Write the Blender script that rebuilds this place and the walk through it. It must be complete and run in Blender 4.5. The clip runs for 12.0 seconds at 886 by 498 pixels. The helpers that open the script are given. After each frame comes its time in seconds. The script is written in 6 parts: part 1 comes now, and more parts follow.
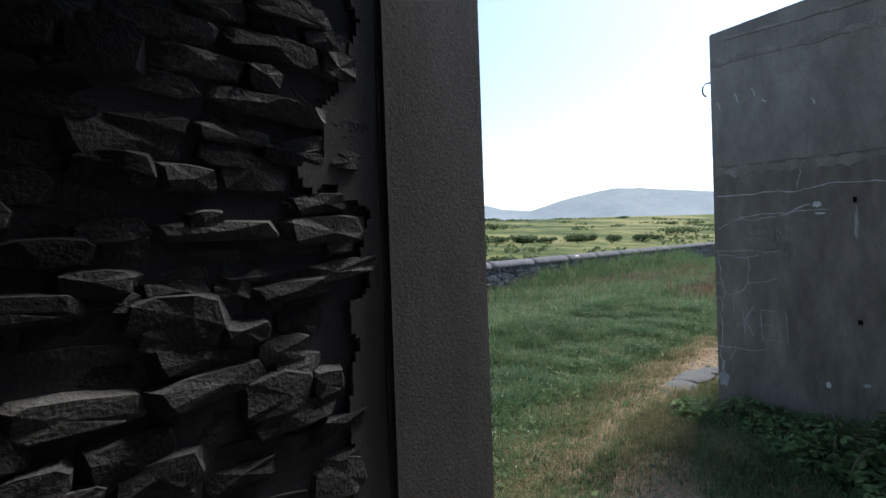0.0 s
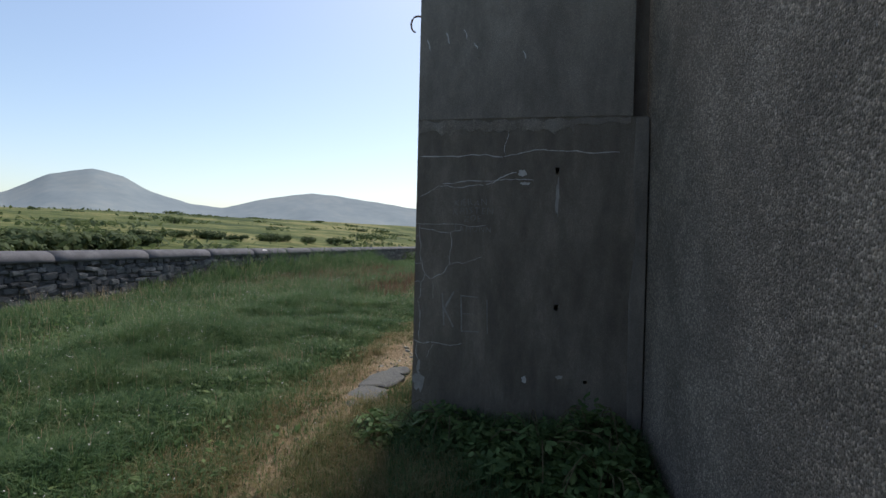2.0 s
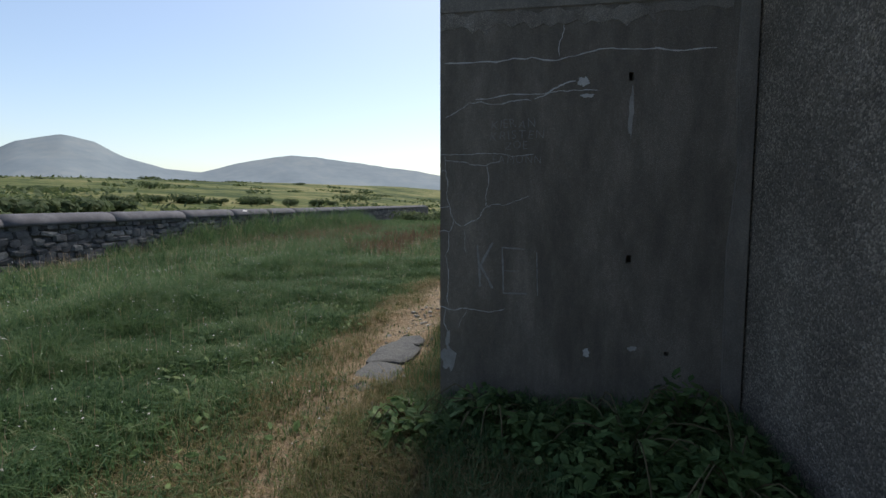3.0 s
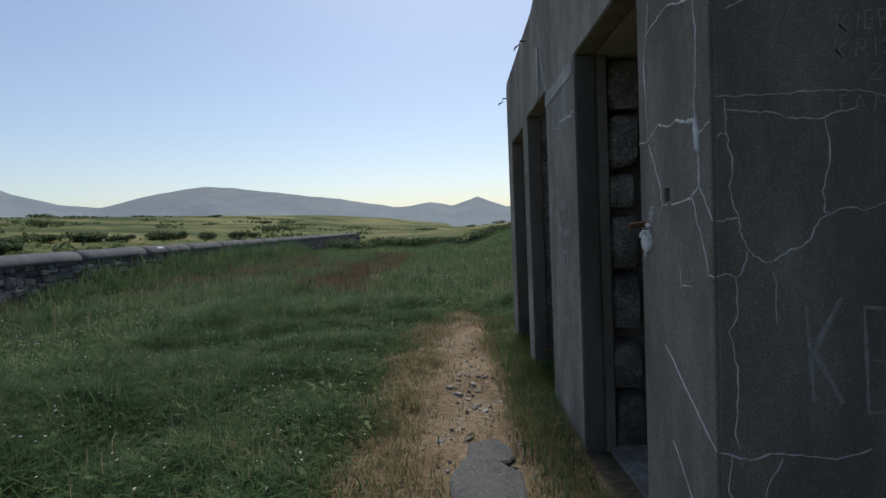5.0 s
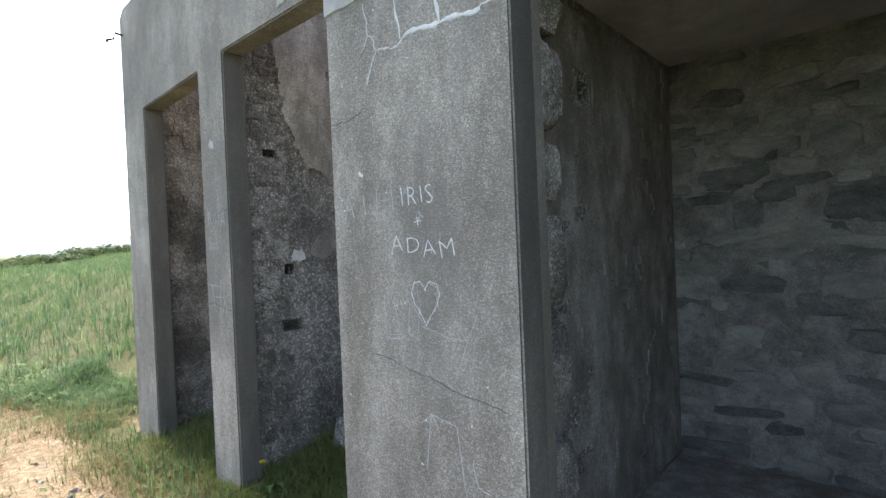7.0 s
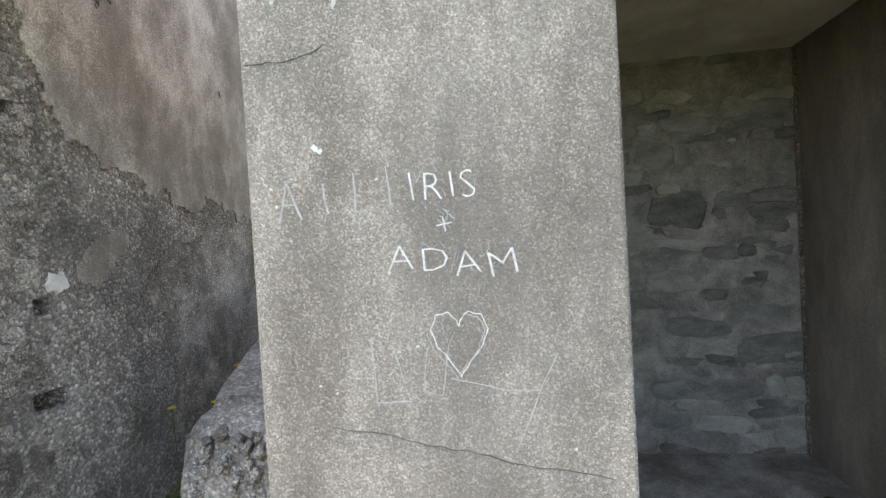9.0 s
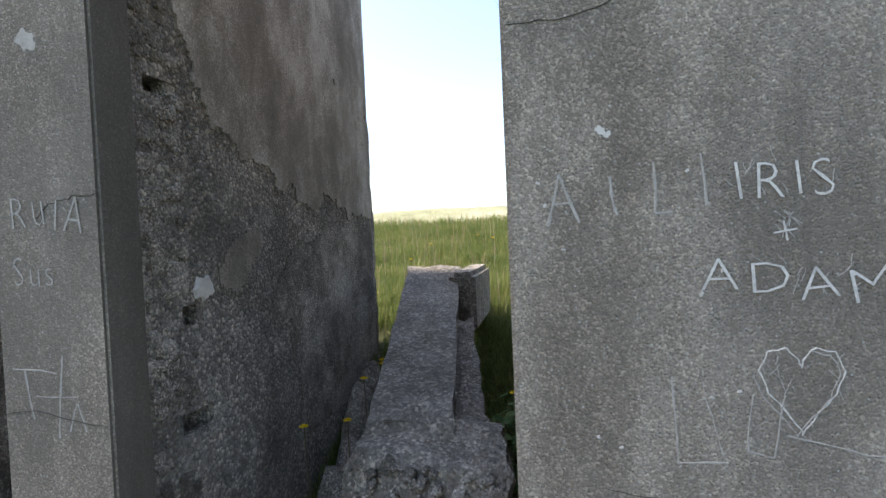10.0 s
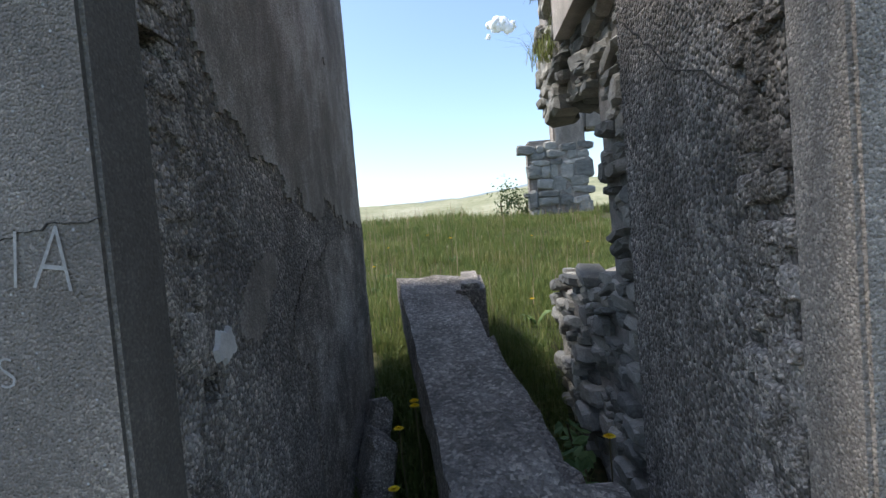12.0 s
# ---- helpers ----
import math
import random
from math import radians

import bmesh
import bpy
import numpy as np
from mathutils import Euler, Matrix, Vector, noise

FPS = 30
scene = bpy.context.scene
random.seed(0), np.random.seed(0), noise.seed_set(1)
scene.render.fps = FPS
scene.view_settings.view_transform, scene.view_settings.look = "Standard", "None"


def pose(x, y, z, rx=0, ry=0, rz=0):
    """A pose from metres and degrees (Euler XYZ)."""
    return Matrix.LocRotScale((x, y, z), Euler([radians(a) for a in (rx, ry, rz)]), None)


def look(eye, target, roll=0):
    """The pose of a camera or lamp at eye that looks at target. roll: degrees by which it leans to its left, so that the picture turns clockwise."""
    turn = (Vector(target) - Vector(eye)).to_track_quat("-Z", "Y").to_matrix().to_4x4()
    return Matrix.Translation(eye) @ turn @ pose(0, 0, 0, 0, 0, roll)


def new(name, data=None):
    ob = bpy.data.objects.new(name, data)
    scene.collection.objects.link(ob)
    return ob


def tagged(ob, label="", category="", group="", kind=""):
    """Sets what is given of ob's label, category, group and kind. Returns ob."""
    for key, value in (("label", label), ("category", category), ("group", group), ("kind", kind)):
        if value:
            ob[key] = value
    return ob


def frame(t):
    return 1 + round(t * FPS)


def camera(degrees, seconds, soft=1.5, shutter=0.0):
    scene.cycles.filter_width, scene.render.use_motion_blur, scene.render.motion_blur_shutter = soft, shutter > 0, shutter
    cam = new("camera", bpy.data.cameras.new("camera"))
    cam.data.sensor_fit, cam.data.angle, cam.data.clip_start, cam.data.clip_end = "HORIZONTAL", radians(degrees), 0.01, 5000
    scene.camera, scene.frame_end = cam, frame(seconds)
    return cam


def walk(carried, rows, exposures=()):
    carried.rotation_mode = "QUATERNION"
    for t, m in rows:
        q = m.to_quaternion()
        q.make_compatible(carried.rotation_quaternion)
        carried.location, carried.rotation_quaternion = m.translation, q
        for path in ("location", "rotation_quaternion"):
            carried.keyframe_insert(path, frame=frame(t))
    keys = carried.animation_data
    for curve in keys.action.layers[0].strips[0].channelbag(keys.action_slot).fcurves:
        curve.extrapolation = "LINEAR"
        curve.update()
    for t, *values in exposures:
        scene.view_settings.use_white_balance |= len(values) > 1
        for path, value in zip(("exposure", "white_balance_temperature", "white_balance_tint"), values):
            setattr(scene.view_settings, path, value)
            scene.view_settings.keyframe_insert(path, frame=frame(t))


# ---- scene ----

cam = camera(82.0, 12.0)
PATH = [
    (0, (-0.179, 0.111, 1.88), (1.247, 1.513, 1.854), -2.0),
    (0.5, (0.206, 0.392, 1.824), (1.927, 1.411, 1.799), -2.0),
    (1, (0.67, 0.609, 1.798), (2.555, 1.277, 1.785), -1.1),
    (1.5, (1.029, 0.719, 1.685), (2.975, 1.177, 1.64), 0.1),
    (2, (1.469, 0.767, 1.519), (3.431, 1.155, 1.499), 1.4),
    (2.5, (1.938, 0.997, 1.399), (3.898, 1.374, 1.259), 0.9),
    (4.5, (3.78, 2.238, 1.348), (5.769, 2.407, 1.216), -2.3),
    (5, (4.274, 2.576, 1.359), (6.272, 2.613, 1.275), -2.4),
    (5.5, (4.889, 2.799, 1.343), (6.875, 2.592, 1.243), -3.0),
    (6, (5.389, 2.992, 1.356), (7.312, 2.459, 1.231), -3.2),
    (6.5, (5.893, 3, 1.353), (7.659, 2.065, 1.263), -3.5),
    (7, (6.395, 3.052, 1.305), (7.74, 1.572, 1.281), -2.4),
    (7.5, (6.777, 3, 1.334), (7.766, 1.262, 1.332), -4.4),
    (9.5, (7.685, 2.977, 1.369), (7.907, 0.99, 1.313), -2.6),
    (10, (7.988, 2.809, 1.397), (8.39, 0.851, 1.344), -2.5),
    (10.5, (8.213, 2.784, 1.418), (8.651, 0.834, 1.332), -3.0),
    (11, (8.427, 2.821, 1.465), (8.748, 0.848, 1.397), -3.5),
    (11.5, (8.52, 2.691, 1.455), (8.72, 0.703, 1.377), -3.8),
    (12, (8.524, 2.462, 1.477), (8.601, 0.465, 1.393), -4.8),
]
EXPOSURES = [(0, 1.25, 6200, 10), (0.3, 0.6, 6400, 10), (1.0, 0.32, 6650, 10), (2.0, 0.55, 6500, 10), (2.7, 0.55, 6500, 10), (4.3, 0.15, 6400, 10), (5.0, 0.12, 6350, 10), (5.5, 0.2, 6250, 10), (6.0, 0.55, 6200, 10), (6.5, 0.75, 6100, 10), (6.75, 1.4, 6400, 10), (7.0, 2.5, 6900, 10), (7.5, 3.3, 7200, 11), (9.5, 2.95, 7800, 12), (10.0, 1.95, 7000, 11), (10.5, 1.3, 6400, 10), (12, 1.35, 6150, 10)]
walk(cam, [(t, look(eye, target, roll)) for t, eye, target, roll in PATH], EXPOSURES)

# ---- world and light ----
SUN_AZ, SUN_EL = -4.0, 55.0      # degrees from +x towards +y, and above the horizon
world = bpy.data.worlds.new("sky")
scene.world = world
world.use_nodes = True
wn = world.node_tree
sky = wn.nodes.new("ShaderNodeTexSky")
sky.sky_type = "NISHITA"
sky.sun_disc = False
sky.sun_elevation = radians(SUN_EL)
sky.sun_rotation = radians(90 - SUN_AZ)
sky.air_density, sky.dust_density, sky.ozone_density = 1.0, 1.25, 1.0
wn.links.new(sky.outputs[0], wn.nodes["Background"].inputs[0])
wn.nodes["Background"].inputs[1].default_value = 0.11
sun = new("sun", bpy.data.lights.new("sun", "SUN"))
sun.data.energy, sun.data.angle, sun.data.color = 2.6, radians(12), (1.0, 0.95, 0.87)
sd = Vector((math.cos(radians(SUN_AZ)) * math.cos(radians(SUN_EL)), math.sin(radians(SUN_AZ)) * math.cos(radians(SUN_EL)), math.sin(radians(SUN_EL))))
sun.matrix_world = look(sd * 30, (0, 0, 0))


# ---- materials ----
def material(name, stops, scale=6.0, fine=90.0, rough=0.9, bump=0.4, depth=0.01, stain=0.0, stain_colour=(0.05, 0.05, 0.05),
             stain_scale=1.2, stretch=(1, 1, 1), pebble=0.0, pebble_scale=60.0, island=False, spec=0.3):
    """Noise-driven surface: stops run along a two-scale noise; stain lays irregular weathering over it; pebble is a raised aggregate."""
    m = bpy.data.materials.new(name)
    m.use_nodes = True
    nt = m.node_tree
    N, L = nt.nodes, nt.links
    b = N["Principled BSDF"]
    b.inputs["Roughness"].default_value = rough
    b.inputs["Specular IOR Level"].default_value = spec
    tc = N.new("ShaderNodeTexCoord")
    mp = N.new("ShaderNodeMapping")
    mp.inputs["Scale"].default_value = stretch
    geo = N.new("ShaderNodeNewGeometry")
    L.new(geo.outputs["Position"], mp.inputs[0])
    n1 = N.new("ShaderNodeTexNoise")
    n1.inputs["Scale"].default_value, n1.inputs["Detail"].default_value, n1.inputs["Roughness"].default_value = scale, 8, 0.7
    n2 = N.new("ShaderNodeTexNoise")
    n2.inputs["Scale"].default_value, n2.inputs["Detail"].default_value = fine, 3
    L.new(mp.outputs[0], n1.inputs[0])
    L.new(geo.outputs["Position"], n2.inputs[0])
    mx = N.new("ShaderNodeMath")
    mx.operation = "MULTIPLY_ADD"
    L.new(n2.outputs[0], mx.inputs[0])
    mx.inputs[1].default_value = 0.45
    half = N.new("ShaderNodeMath")
    half.operation = "MULTIPLY_ADD"
    L.new(n1.outputs[0], half.inputs[0])
    half.inputs[1].default_value, half.inputs[2].default_value = 1.0, -0.22
    L.new(half.outputs[0], mx.inputs[2])
    fac = mx.outputs[0]
    if island:
        oi = N.new("ShaderNodeObjectInfo")
        isl = N.new("ShaderNodeMath")
        isl.operation = "MULTIPLY_ADD"
        add = N.new("ShaderNodeMath")
        add.operation = "ADD"
        L.new(geo.outputs["Random Per Island"], add.inputs[0])
        L.new(oi.outputs["Random"], add.inputs[1])
        fr = N.new("ShaderNodeMath")
        fr.operation = "FRACT"
        L.new(add.outputs[0], fr.inputs[0])
        L.new(fr.outputs[0], isl.inputs[0])
        isl.inputs[1].default_value = 0.5
        sub = N.new("ShaderNodeMath")
        sub.operation = "SUBTRACT"
        L.new(fac, sub.inputs[0])
        sub.inputs[1].default_value = 0.25
        L.new(sub.outputs[0], isl.inputs[2])
        fac = isl.outputs[0]
    ramp = N.new("ShaderNodeValToRGB")
    els = ramp.color_ramp.elements
    while len(els) < len(stops):
        els.new(0.5)
    for e, (p, c) in zip(els, stops):
        e.position, e.color = p, (*c, 1)
    L.new(fac, ramp.inputs[0])
    col = ramp.outputs[0]
    height = mx.outputs[0]
    if pebble:
        v = N.new("ShaderNodeTexVoronoi")
        v.inputs["Scale"].default_value = pebble_scale
        L.new(geo.outputs["Position"], v.inputs[0])
        r2 = N.new("ShaderNodeValToRGB")
        r2.color_ramp.elements[0].position, r2.color_ramp.elements[0].color = 0.1, (0.55, 0.55, 0.55, 1)
        r2.color_ramp.elements[1].position, r2.color_ramp.elements[1].color = 1.0, (1.9, 1.85, 1.8, 1)
        e3 = r2.color_ramp.elements.new(0.75)
        e3.color = (1.05, 1.05, 1.05, 1)
        bw = N.new("ShaderNodeSeparateColor")
        L.new(v.outputs["Color"], bw.inputs[0])
        L.new(bw.outputs[0], r2.inputs[0])
        hv = N.new("ShaderNodeMix")
        hv.data_type, hv.blend_type = "RGBA", "MULTIPLY"
        hv.inputs[0].default_value = pebble
        L.new(col, hv.inputs[6])
        L.new(r2.outputs[0], hv.inputs[7])
        col = hv.outputs[2]
        hm = N.new("ShaderNodeMath")
        hm.operation = "MULTIPLY_ADD"
        L.new(bw.outputs[1], hm.inputs[0])
        hm.inputs[1].default_value = 0.5 * pebble
        hd = N.new("ShaderNodeMath")
        hd.operation = "MULTIPLY_ADD"
        L.new(v.outputs["Distance"], hd.inputs[0])
        hd.inputs[1].default_value = -0.9 * pebble
        L.new(height, hd.inputs[2])
        L.new(hd.outputs[0], hm.inputs[2])
        height = hm.outputs[0]
    if stain:
        n3 = N.new("ShaderNodeTexNoise")
        n3.inputs["Scale"].default_value, n3.inputs["Detail"].default_value, n3.inputs["Roughness"].default_value = stain_scale, 8, 0.7
        L.new(mp.outputs[0], n3.inputs[0])
        r3 = N.new("ShaderNodeValToRGB")
        r3.color_ramp.elements[0].position, r3.color_ramp.elements[1].position = 0.47, 0.62
        L.new(n3.outputs[0], r3.inputs[0])
        sm = N.new("ShaderNodeMath")
        sm.operation = "MULTIPLY"
        L.new(r3.outputs[0], sm.inputs[0])
        sm.inputs[1].default_value = stain
        ms = N.new("ShaderNodeMix")
        ms.data_type = "RGBA"
        L.new(sm.outputs[0], ms.inputs[0])
        L.new(col, ms.inputs[6])
        ms.inputs[7].default_value = (*stain_colour, 1)
        col = ms.outputs[2]
    L.new(col, b.inputs["Base Color"])
    bp = N.new("ShaderNodeBump")
    bp.inputs["Strength"].default_value, bp.inputs["Distance"].default_value = bump, depth
    L.new(height, bp.inputs["Height"])
    L.new(bp.outputs[0], b.inputs["Normal"])
    return m


def grey(v, w=0.0):
    w = 1.45 * w + 0.03
    return (v * (1 + w), v, v * (1 - w))


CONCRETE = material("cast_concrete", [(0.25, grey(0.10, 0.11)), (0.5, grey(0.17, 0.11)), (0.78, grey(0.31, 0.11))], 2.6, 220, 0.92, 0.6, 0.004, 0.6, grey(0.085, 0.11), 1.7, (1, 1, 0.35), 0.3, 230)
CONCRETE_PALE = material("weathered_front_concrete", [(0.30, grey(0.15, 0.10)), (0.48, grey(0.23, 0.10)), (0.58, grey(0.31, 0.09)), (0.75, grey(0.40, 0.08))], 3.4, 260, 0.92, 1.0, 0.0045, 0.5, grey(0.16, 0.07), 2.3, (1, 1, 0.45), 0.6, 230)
CEILING = material("stained_ceiling_concrete", [(0.3, grey(0.32, 0.08)), (0.5, grey(0.52, 0.07)), (0.7, grey(0.68, 0.05))], 1.8, 160, 0.92, 0.5, 0.004, 0.5, grey(0.22, 0.08), 1.5)
CONCRETE_UPPER = material("later_pour_concrete", [(0.28, grey(0.14, 0.09)), (0.5, grey(0.22, 0.09)), (0.75, grey(0.32, 0.09))], 2.4, 220, 0.92, 0.6, 0.004, 0.5, grey(0.12, 0.09), 1.6, (1, 1, 0.4), 0.3, 210)
BARE_AGGREGATE = material("bare_dark_aggregate", [(0.30, grey(0.12, 0.07)), (0.46, grey(0.22, 0.07)), (0.58, grey(0.34, 0.06)), (0.8, grey(0.48, 0.05))], 4.5, 160, 0.95, 1.0, 0.014, 0.5, grey(0.10, 0.05), 2.4, (1, 1, 0.7), 1.0, 95)
PLASTER = material("smooth_stained_plaster", [(0.30, grey(0.12, 0.08)), (0.44, grey(0.20, 0.08)), (0.52, grey(0.27, 0.07)), (0.58, grey(0.38, 0.05)), (0.78, grey(0.46, 0.04))], 3.6, 170, 0.9, 0.8, 0.006, 0.65, (0.17, 0.145, 0.12), 3.4, (1, 1, 0.55), 0.35, 150)
PORCH_PLASTER = material("dull_porch_plaster", [(0.3, grey(0.11, 0.0)), (0.5, grey(0.16, 0.0)), (0.75, grey(0.23, 0.0))], 2.2, 150, 0.92, 0.5, 0.004, 0.5, grey(0.12, 0.02), 1.6, (1, 1, 0.3))
PATH_SLAB = material("sunk_slab_concrete", [(0.3, (0.055, 0.055, 0.055)), (0.5, (0.10, 0.10, 0.098)), (0.75, (0.19, 0.185, 0.175))], 5.0, 110, 0.9, 0.8, 0.008, 0.5, (0.06, 0.058, 0.05), 5.0, (1, 1, 1), 0.4, 70)
RENDER_COAT = material("flaking_render", [(0.38, grey(0.10, 0.08)), (0.48, grey(0.19, 0.08)), (0.515, grey(0.23, 0.07)), (0.53, grey(0.34, 0.07)), (0.66, grey(0.44, 0.06))], 2.6, 200, 0.95, 1.0, 0.008, 0.35, grey(0.12, 0.08), 2.0, (1, 1, 0.9), 0.8, 140)
PEBBLEDASH = material("pebbledash", [(0.25, grey(0.13, 0.11)), (0.5, grey(0.21, 0.11)), (0.8, grey(0.34, 0.11))], 1.6, 260, 0.95, 1.0, 0.008, 0.35, grey(0.13, 0.1), 0.9, (1, 1, 1), 0.95, 105)
# Front concrete in a darker copy that holds the shade of the reveals.
SHADED_REVEAL_CONCRETE = material("shaded_reveal_concrete", [(0.28, grey(0.065, 0.09)), (0.5, grey(0.11, 0.09)), (0.75, grey(0.18, 0.08))], 3.0, 200, 0.9, 0.6, 0.004, 0.4, grey(0.06, 0.09), 2.0, (1, 1, 0.3), 0.3, 220)
CEMENT_BAND = material("pale_cement", [(0.25, grey(0.26, 0.04)), (0.5, grey(0.38, 0.04)), (0.8, grey(0.52, 0.04))], 5.0, 200, 0.9, 0.5, 0.004, 0.5, grey(0.16, 0.04), 4.0)
CALCITE = material("white_lime_crust", [(0.25, grey(0.40, 0.02)), (0.5, grey(0.58, 0.02)), (0.8, grey(0.72, 0.02))], 12.0, 220, 0.9, 0.5, 0.003, 0.3, grey(0.3, 0.02), 9.0)
CHALK = material("scratched_marks", [(0.3, grey(0.42, 0.02)), (0.5, grey(0.62, 0.02)), (0.75, grey(0.78, 0.01))], 30.0, 260, 0.95, 0.3, 0.002, 0.4, grey(0.35, 0.02), 45.0)
STONE = material("slaty_rubble", [(0.12, (0.09, 0.087, 0.078)), (0.4, (0.21, 0.204, 0.185)), (0.7, (0.37, 0.345, 0.30)), (0.95, (0.55, 0.51, 0.45))], 6.0, 120, 0.9, 0.9, 0.01, 0.3, (0.09, 0.085, 0.07), 4.0, (1, 1, 2.2), island=True)
LIME_MORTAR = material("grey_lime_mortar", [(0.25, grey(0.10, 0.05)), (0.5, grey(0.24, 0.05)), (0.75, grey(0.42, 0.05))], 7.0, 140, 0.95, 0.9, 0.012)
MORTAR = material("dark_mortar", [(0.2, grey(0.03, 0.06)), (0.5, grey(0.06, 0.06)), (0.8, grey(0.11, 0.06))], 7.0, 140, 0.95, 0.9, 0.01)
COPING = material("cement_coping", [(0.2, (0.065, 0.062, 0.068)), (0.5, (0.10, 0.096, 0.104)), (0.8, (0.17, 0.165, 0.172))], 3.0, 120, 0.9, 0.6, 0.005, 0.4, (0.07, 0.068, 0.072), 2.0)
# Slaty rubble darkened: boundary-wall and porch shade is put into the colour.
FIELD_STONE = material("shade_darkened_field_stone", [(0.12, (0.035, 0.036, 0.038)), (0.45, (0.075, 0.075, 0.078)), (0.75, (0.13, 0.128, 0.125)), (0.95, (0.30, 0.29, 0.28))], 6.0, 120, 0.9, 0.9, 0.01, 0.3, (0.045, 0.045, 0.045), 4.0, (1, 1, 2.2), island=True)
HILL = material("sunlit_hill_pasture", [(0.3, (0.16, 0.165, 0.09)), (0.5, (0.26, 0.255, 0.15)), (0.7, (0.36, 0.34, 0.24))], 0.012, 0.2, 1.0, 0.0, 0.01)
RUST = material("rusted_iron", [(0.25, (0.05, 0.025, 0.015)), (0.5, (0.12, 0.055, 0.03)), (0.8, (0.22, 0.10, 0.05))], 30.0, 200, 0.8, 0.5, 0.002)
GRASS = material("green_grass_blades", [(0.1, (0.030, 0.062, 0.026)), (0.4, (0.072, 0.135, 0.055)), (0.7, (0.14, 0.205, 0.085)), (0.93, (0.36, 0.34, 0.20))], 1.6, 9, 0.6, 0.0, 0.001, island=True)
GRASS_DRY = material("straw_grass_blades", [(0.1, (0.17, 0.12, 0.065)), (0.4, (0.33, 0.24, 0.15)), (0.7, (0.46, 0.35, 0.23)), (0.95, (0.14, 0.15, 0.06))], 1.7, 9, 0.75, 0.0, 0.001, island=True)
SORREL = material("red_sorrel_stalks", [(0.2, (0.09, 0.06, 0.04)), (0.5, (0.16, 0.09, 0.06)), (0.8, (0.22, 0.15, 0.09))], 2.0, 9, 0.7, 0.0, 0.001, island=True)
GRASS_MIXED = material("trodden_olive_grass", [(0.1, (0.06, 0.085, 0.03)), (0.4, (0.13, 0.145, 0.06)), (0.65, (0.24, 0.20, 0.10)), (0.95, (0.38, 0.30, 0.17))], 2.4, 11, 0.7, 0.0, 0.001, island=True)
GRASS_FIELD = material("meadow_grass_blades", [(0.1, (0.075, 0.11, 0.03)), (0.45, (0.14, 0.18, 0.05)), (0.75, (0.22, 0.225, 0.08)), (0.97, (0.36, 0.30, 0.14))], 1.1, 8, 0.6, 0.0, 0.001, island=True)
LEAF = material("bramble_leaves", [(0.1, (0.05, 0.09, 0.035)), (0.5, (0.12, 0.19, 0.065)), (0.9, (0.24, 0.31, 0.12))], 6, 40, 0.5, 0.0, 0.001, island=True)
# Leaf colour lightened towards haze for bushes out in the fields.
BUSH_LEAF = material("hazed_gorse_leaves", [(0.1, (0.045, 0.066, 0.032)), (0.5, (0.085, 0.115, 0.05)), (0.9, (0.15, 0.175, 0.075))], 3, 20, 0.7, 0.0, 0.001, island=True)
STEM = material("plant_stems", [(0.2, (0.06, 0.07, 0.03)), (0.7, (0.16, 0.12, 0.06))], 8, 60, 0.7, 0.0, 0.001)
PETAL = material("yellow_petals", [(0.2, (0.62, 0.40, 0.01)), (0.7, (0.80, 0.58, 0.02))], 20, 80, 0.6, 0.0, 0.001)
WHITE_PAINT = material("white_house_paint", [(0.2, (0.6, 0.6, 0.58)), (0.7, (0.75, 0.75, 0.72))], 2, 10, 0.8, 0.0, 0.001)
SLATE = material("roof_slate", [(0.2, (0.08, 0.085, 0.09)), (0.7, (0.14, 0.145, 0.15))], 2, 10, 0.8, 0.0, 0.001)
DARK_GLASS = material("dark_window_glass", [(0.2, (0.02, 0.02, 0.025)), (0.7, (0.03, 0.03, 0.04))], 2, 10, 0.2, 0.0, 0.001)
CLOUD = material("cloud_white", [(0.2, (0.85, 0.86, 0.88)), (0.7, (0.92, 0.92, 0.92))], 0.01, 0.1, 1.0, 0.0, 0.001)


def let_through(m, share=0.4):
    """Thin leaves and blades also pass light on to their far side."""
    N, L = m.node_tree.nodes, m.node_tree.links
    b = N["Principled BSDF"]
    b.inputs["Specular IOR Level"].default_value = 0.12
    t = N.new("ShaderNodeBsdfTranslucent")
    L.new(b.inputs["Base Color"].links[0].from_socket, t.inputs["Color"])
    x = N.new("ShaderNodeMixShader")
    x.inputs[0].default_value = share
    L.new(b.outputs[0], x.inputs[1])
    L.new(t.outputs[0], x.inputs[2])
    L.new(x.outputs[0], N["Material Output"].inputs["Surface"])


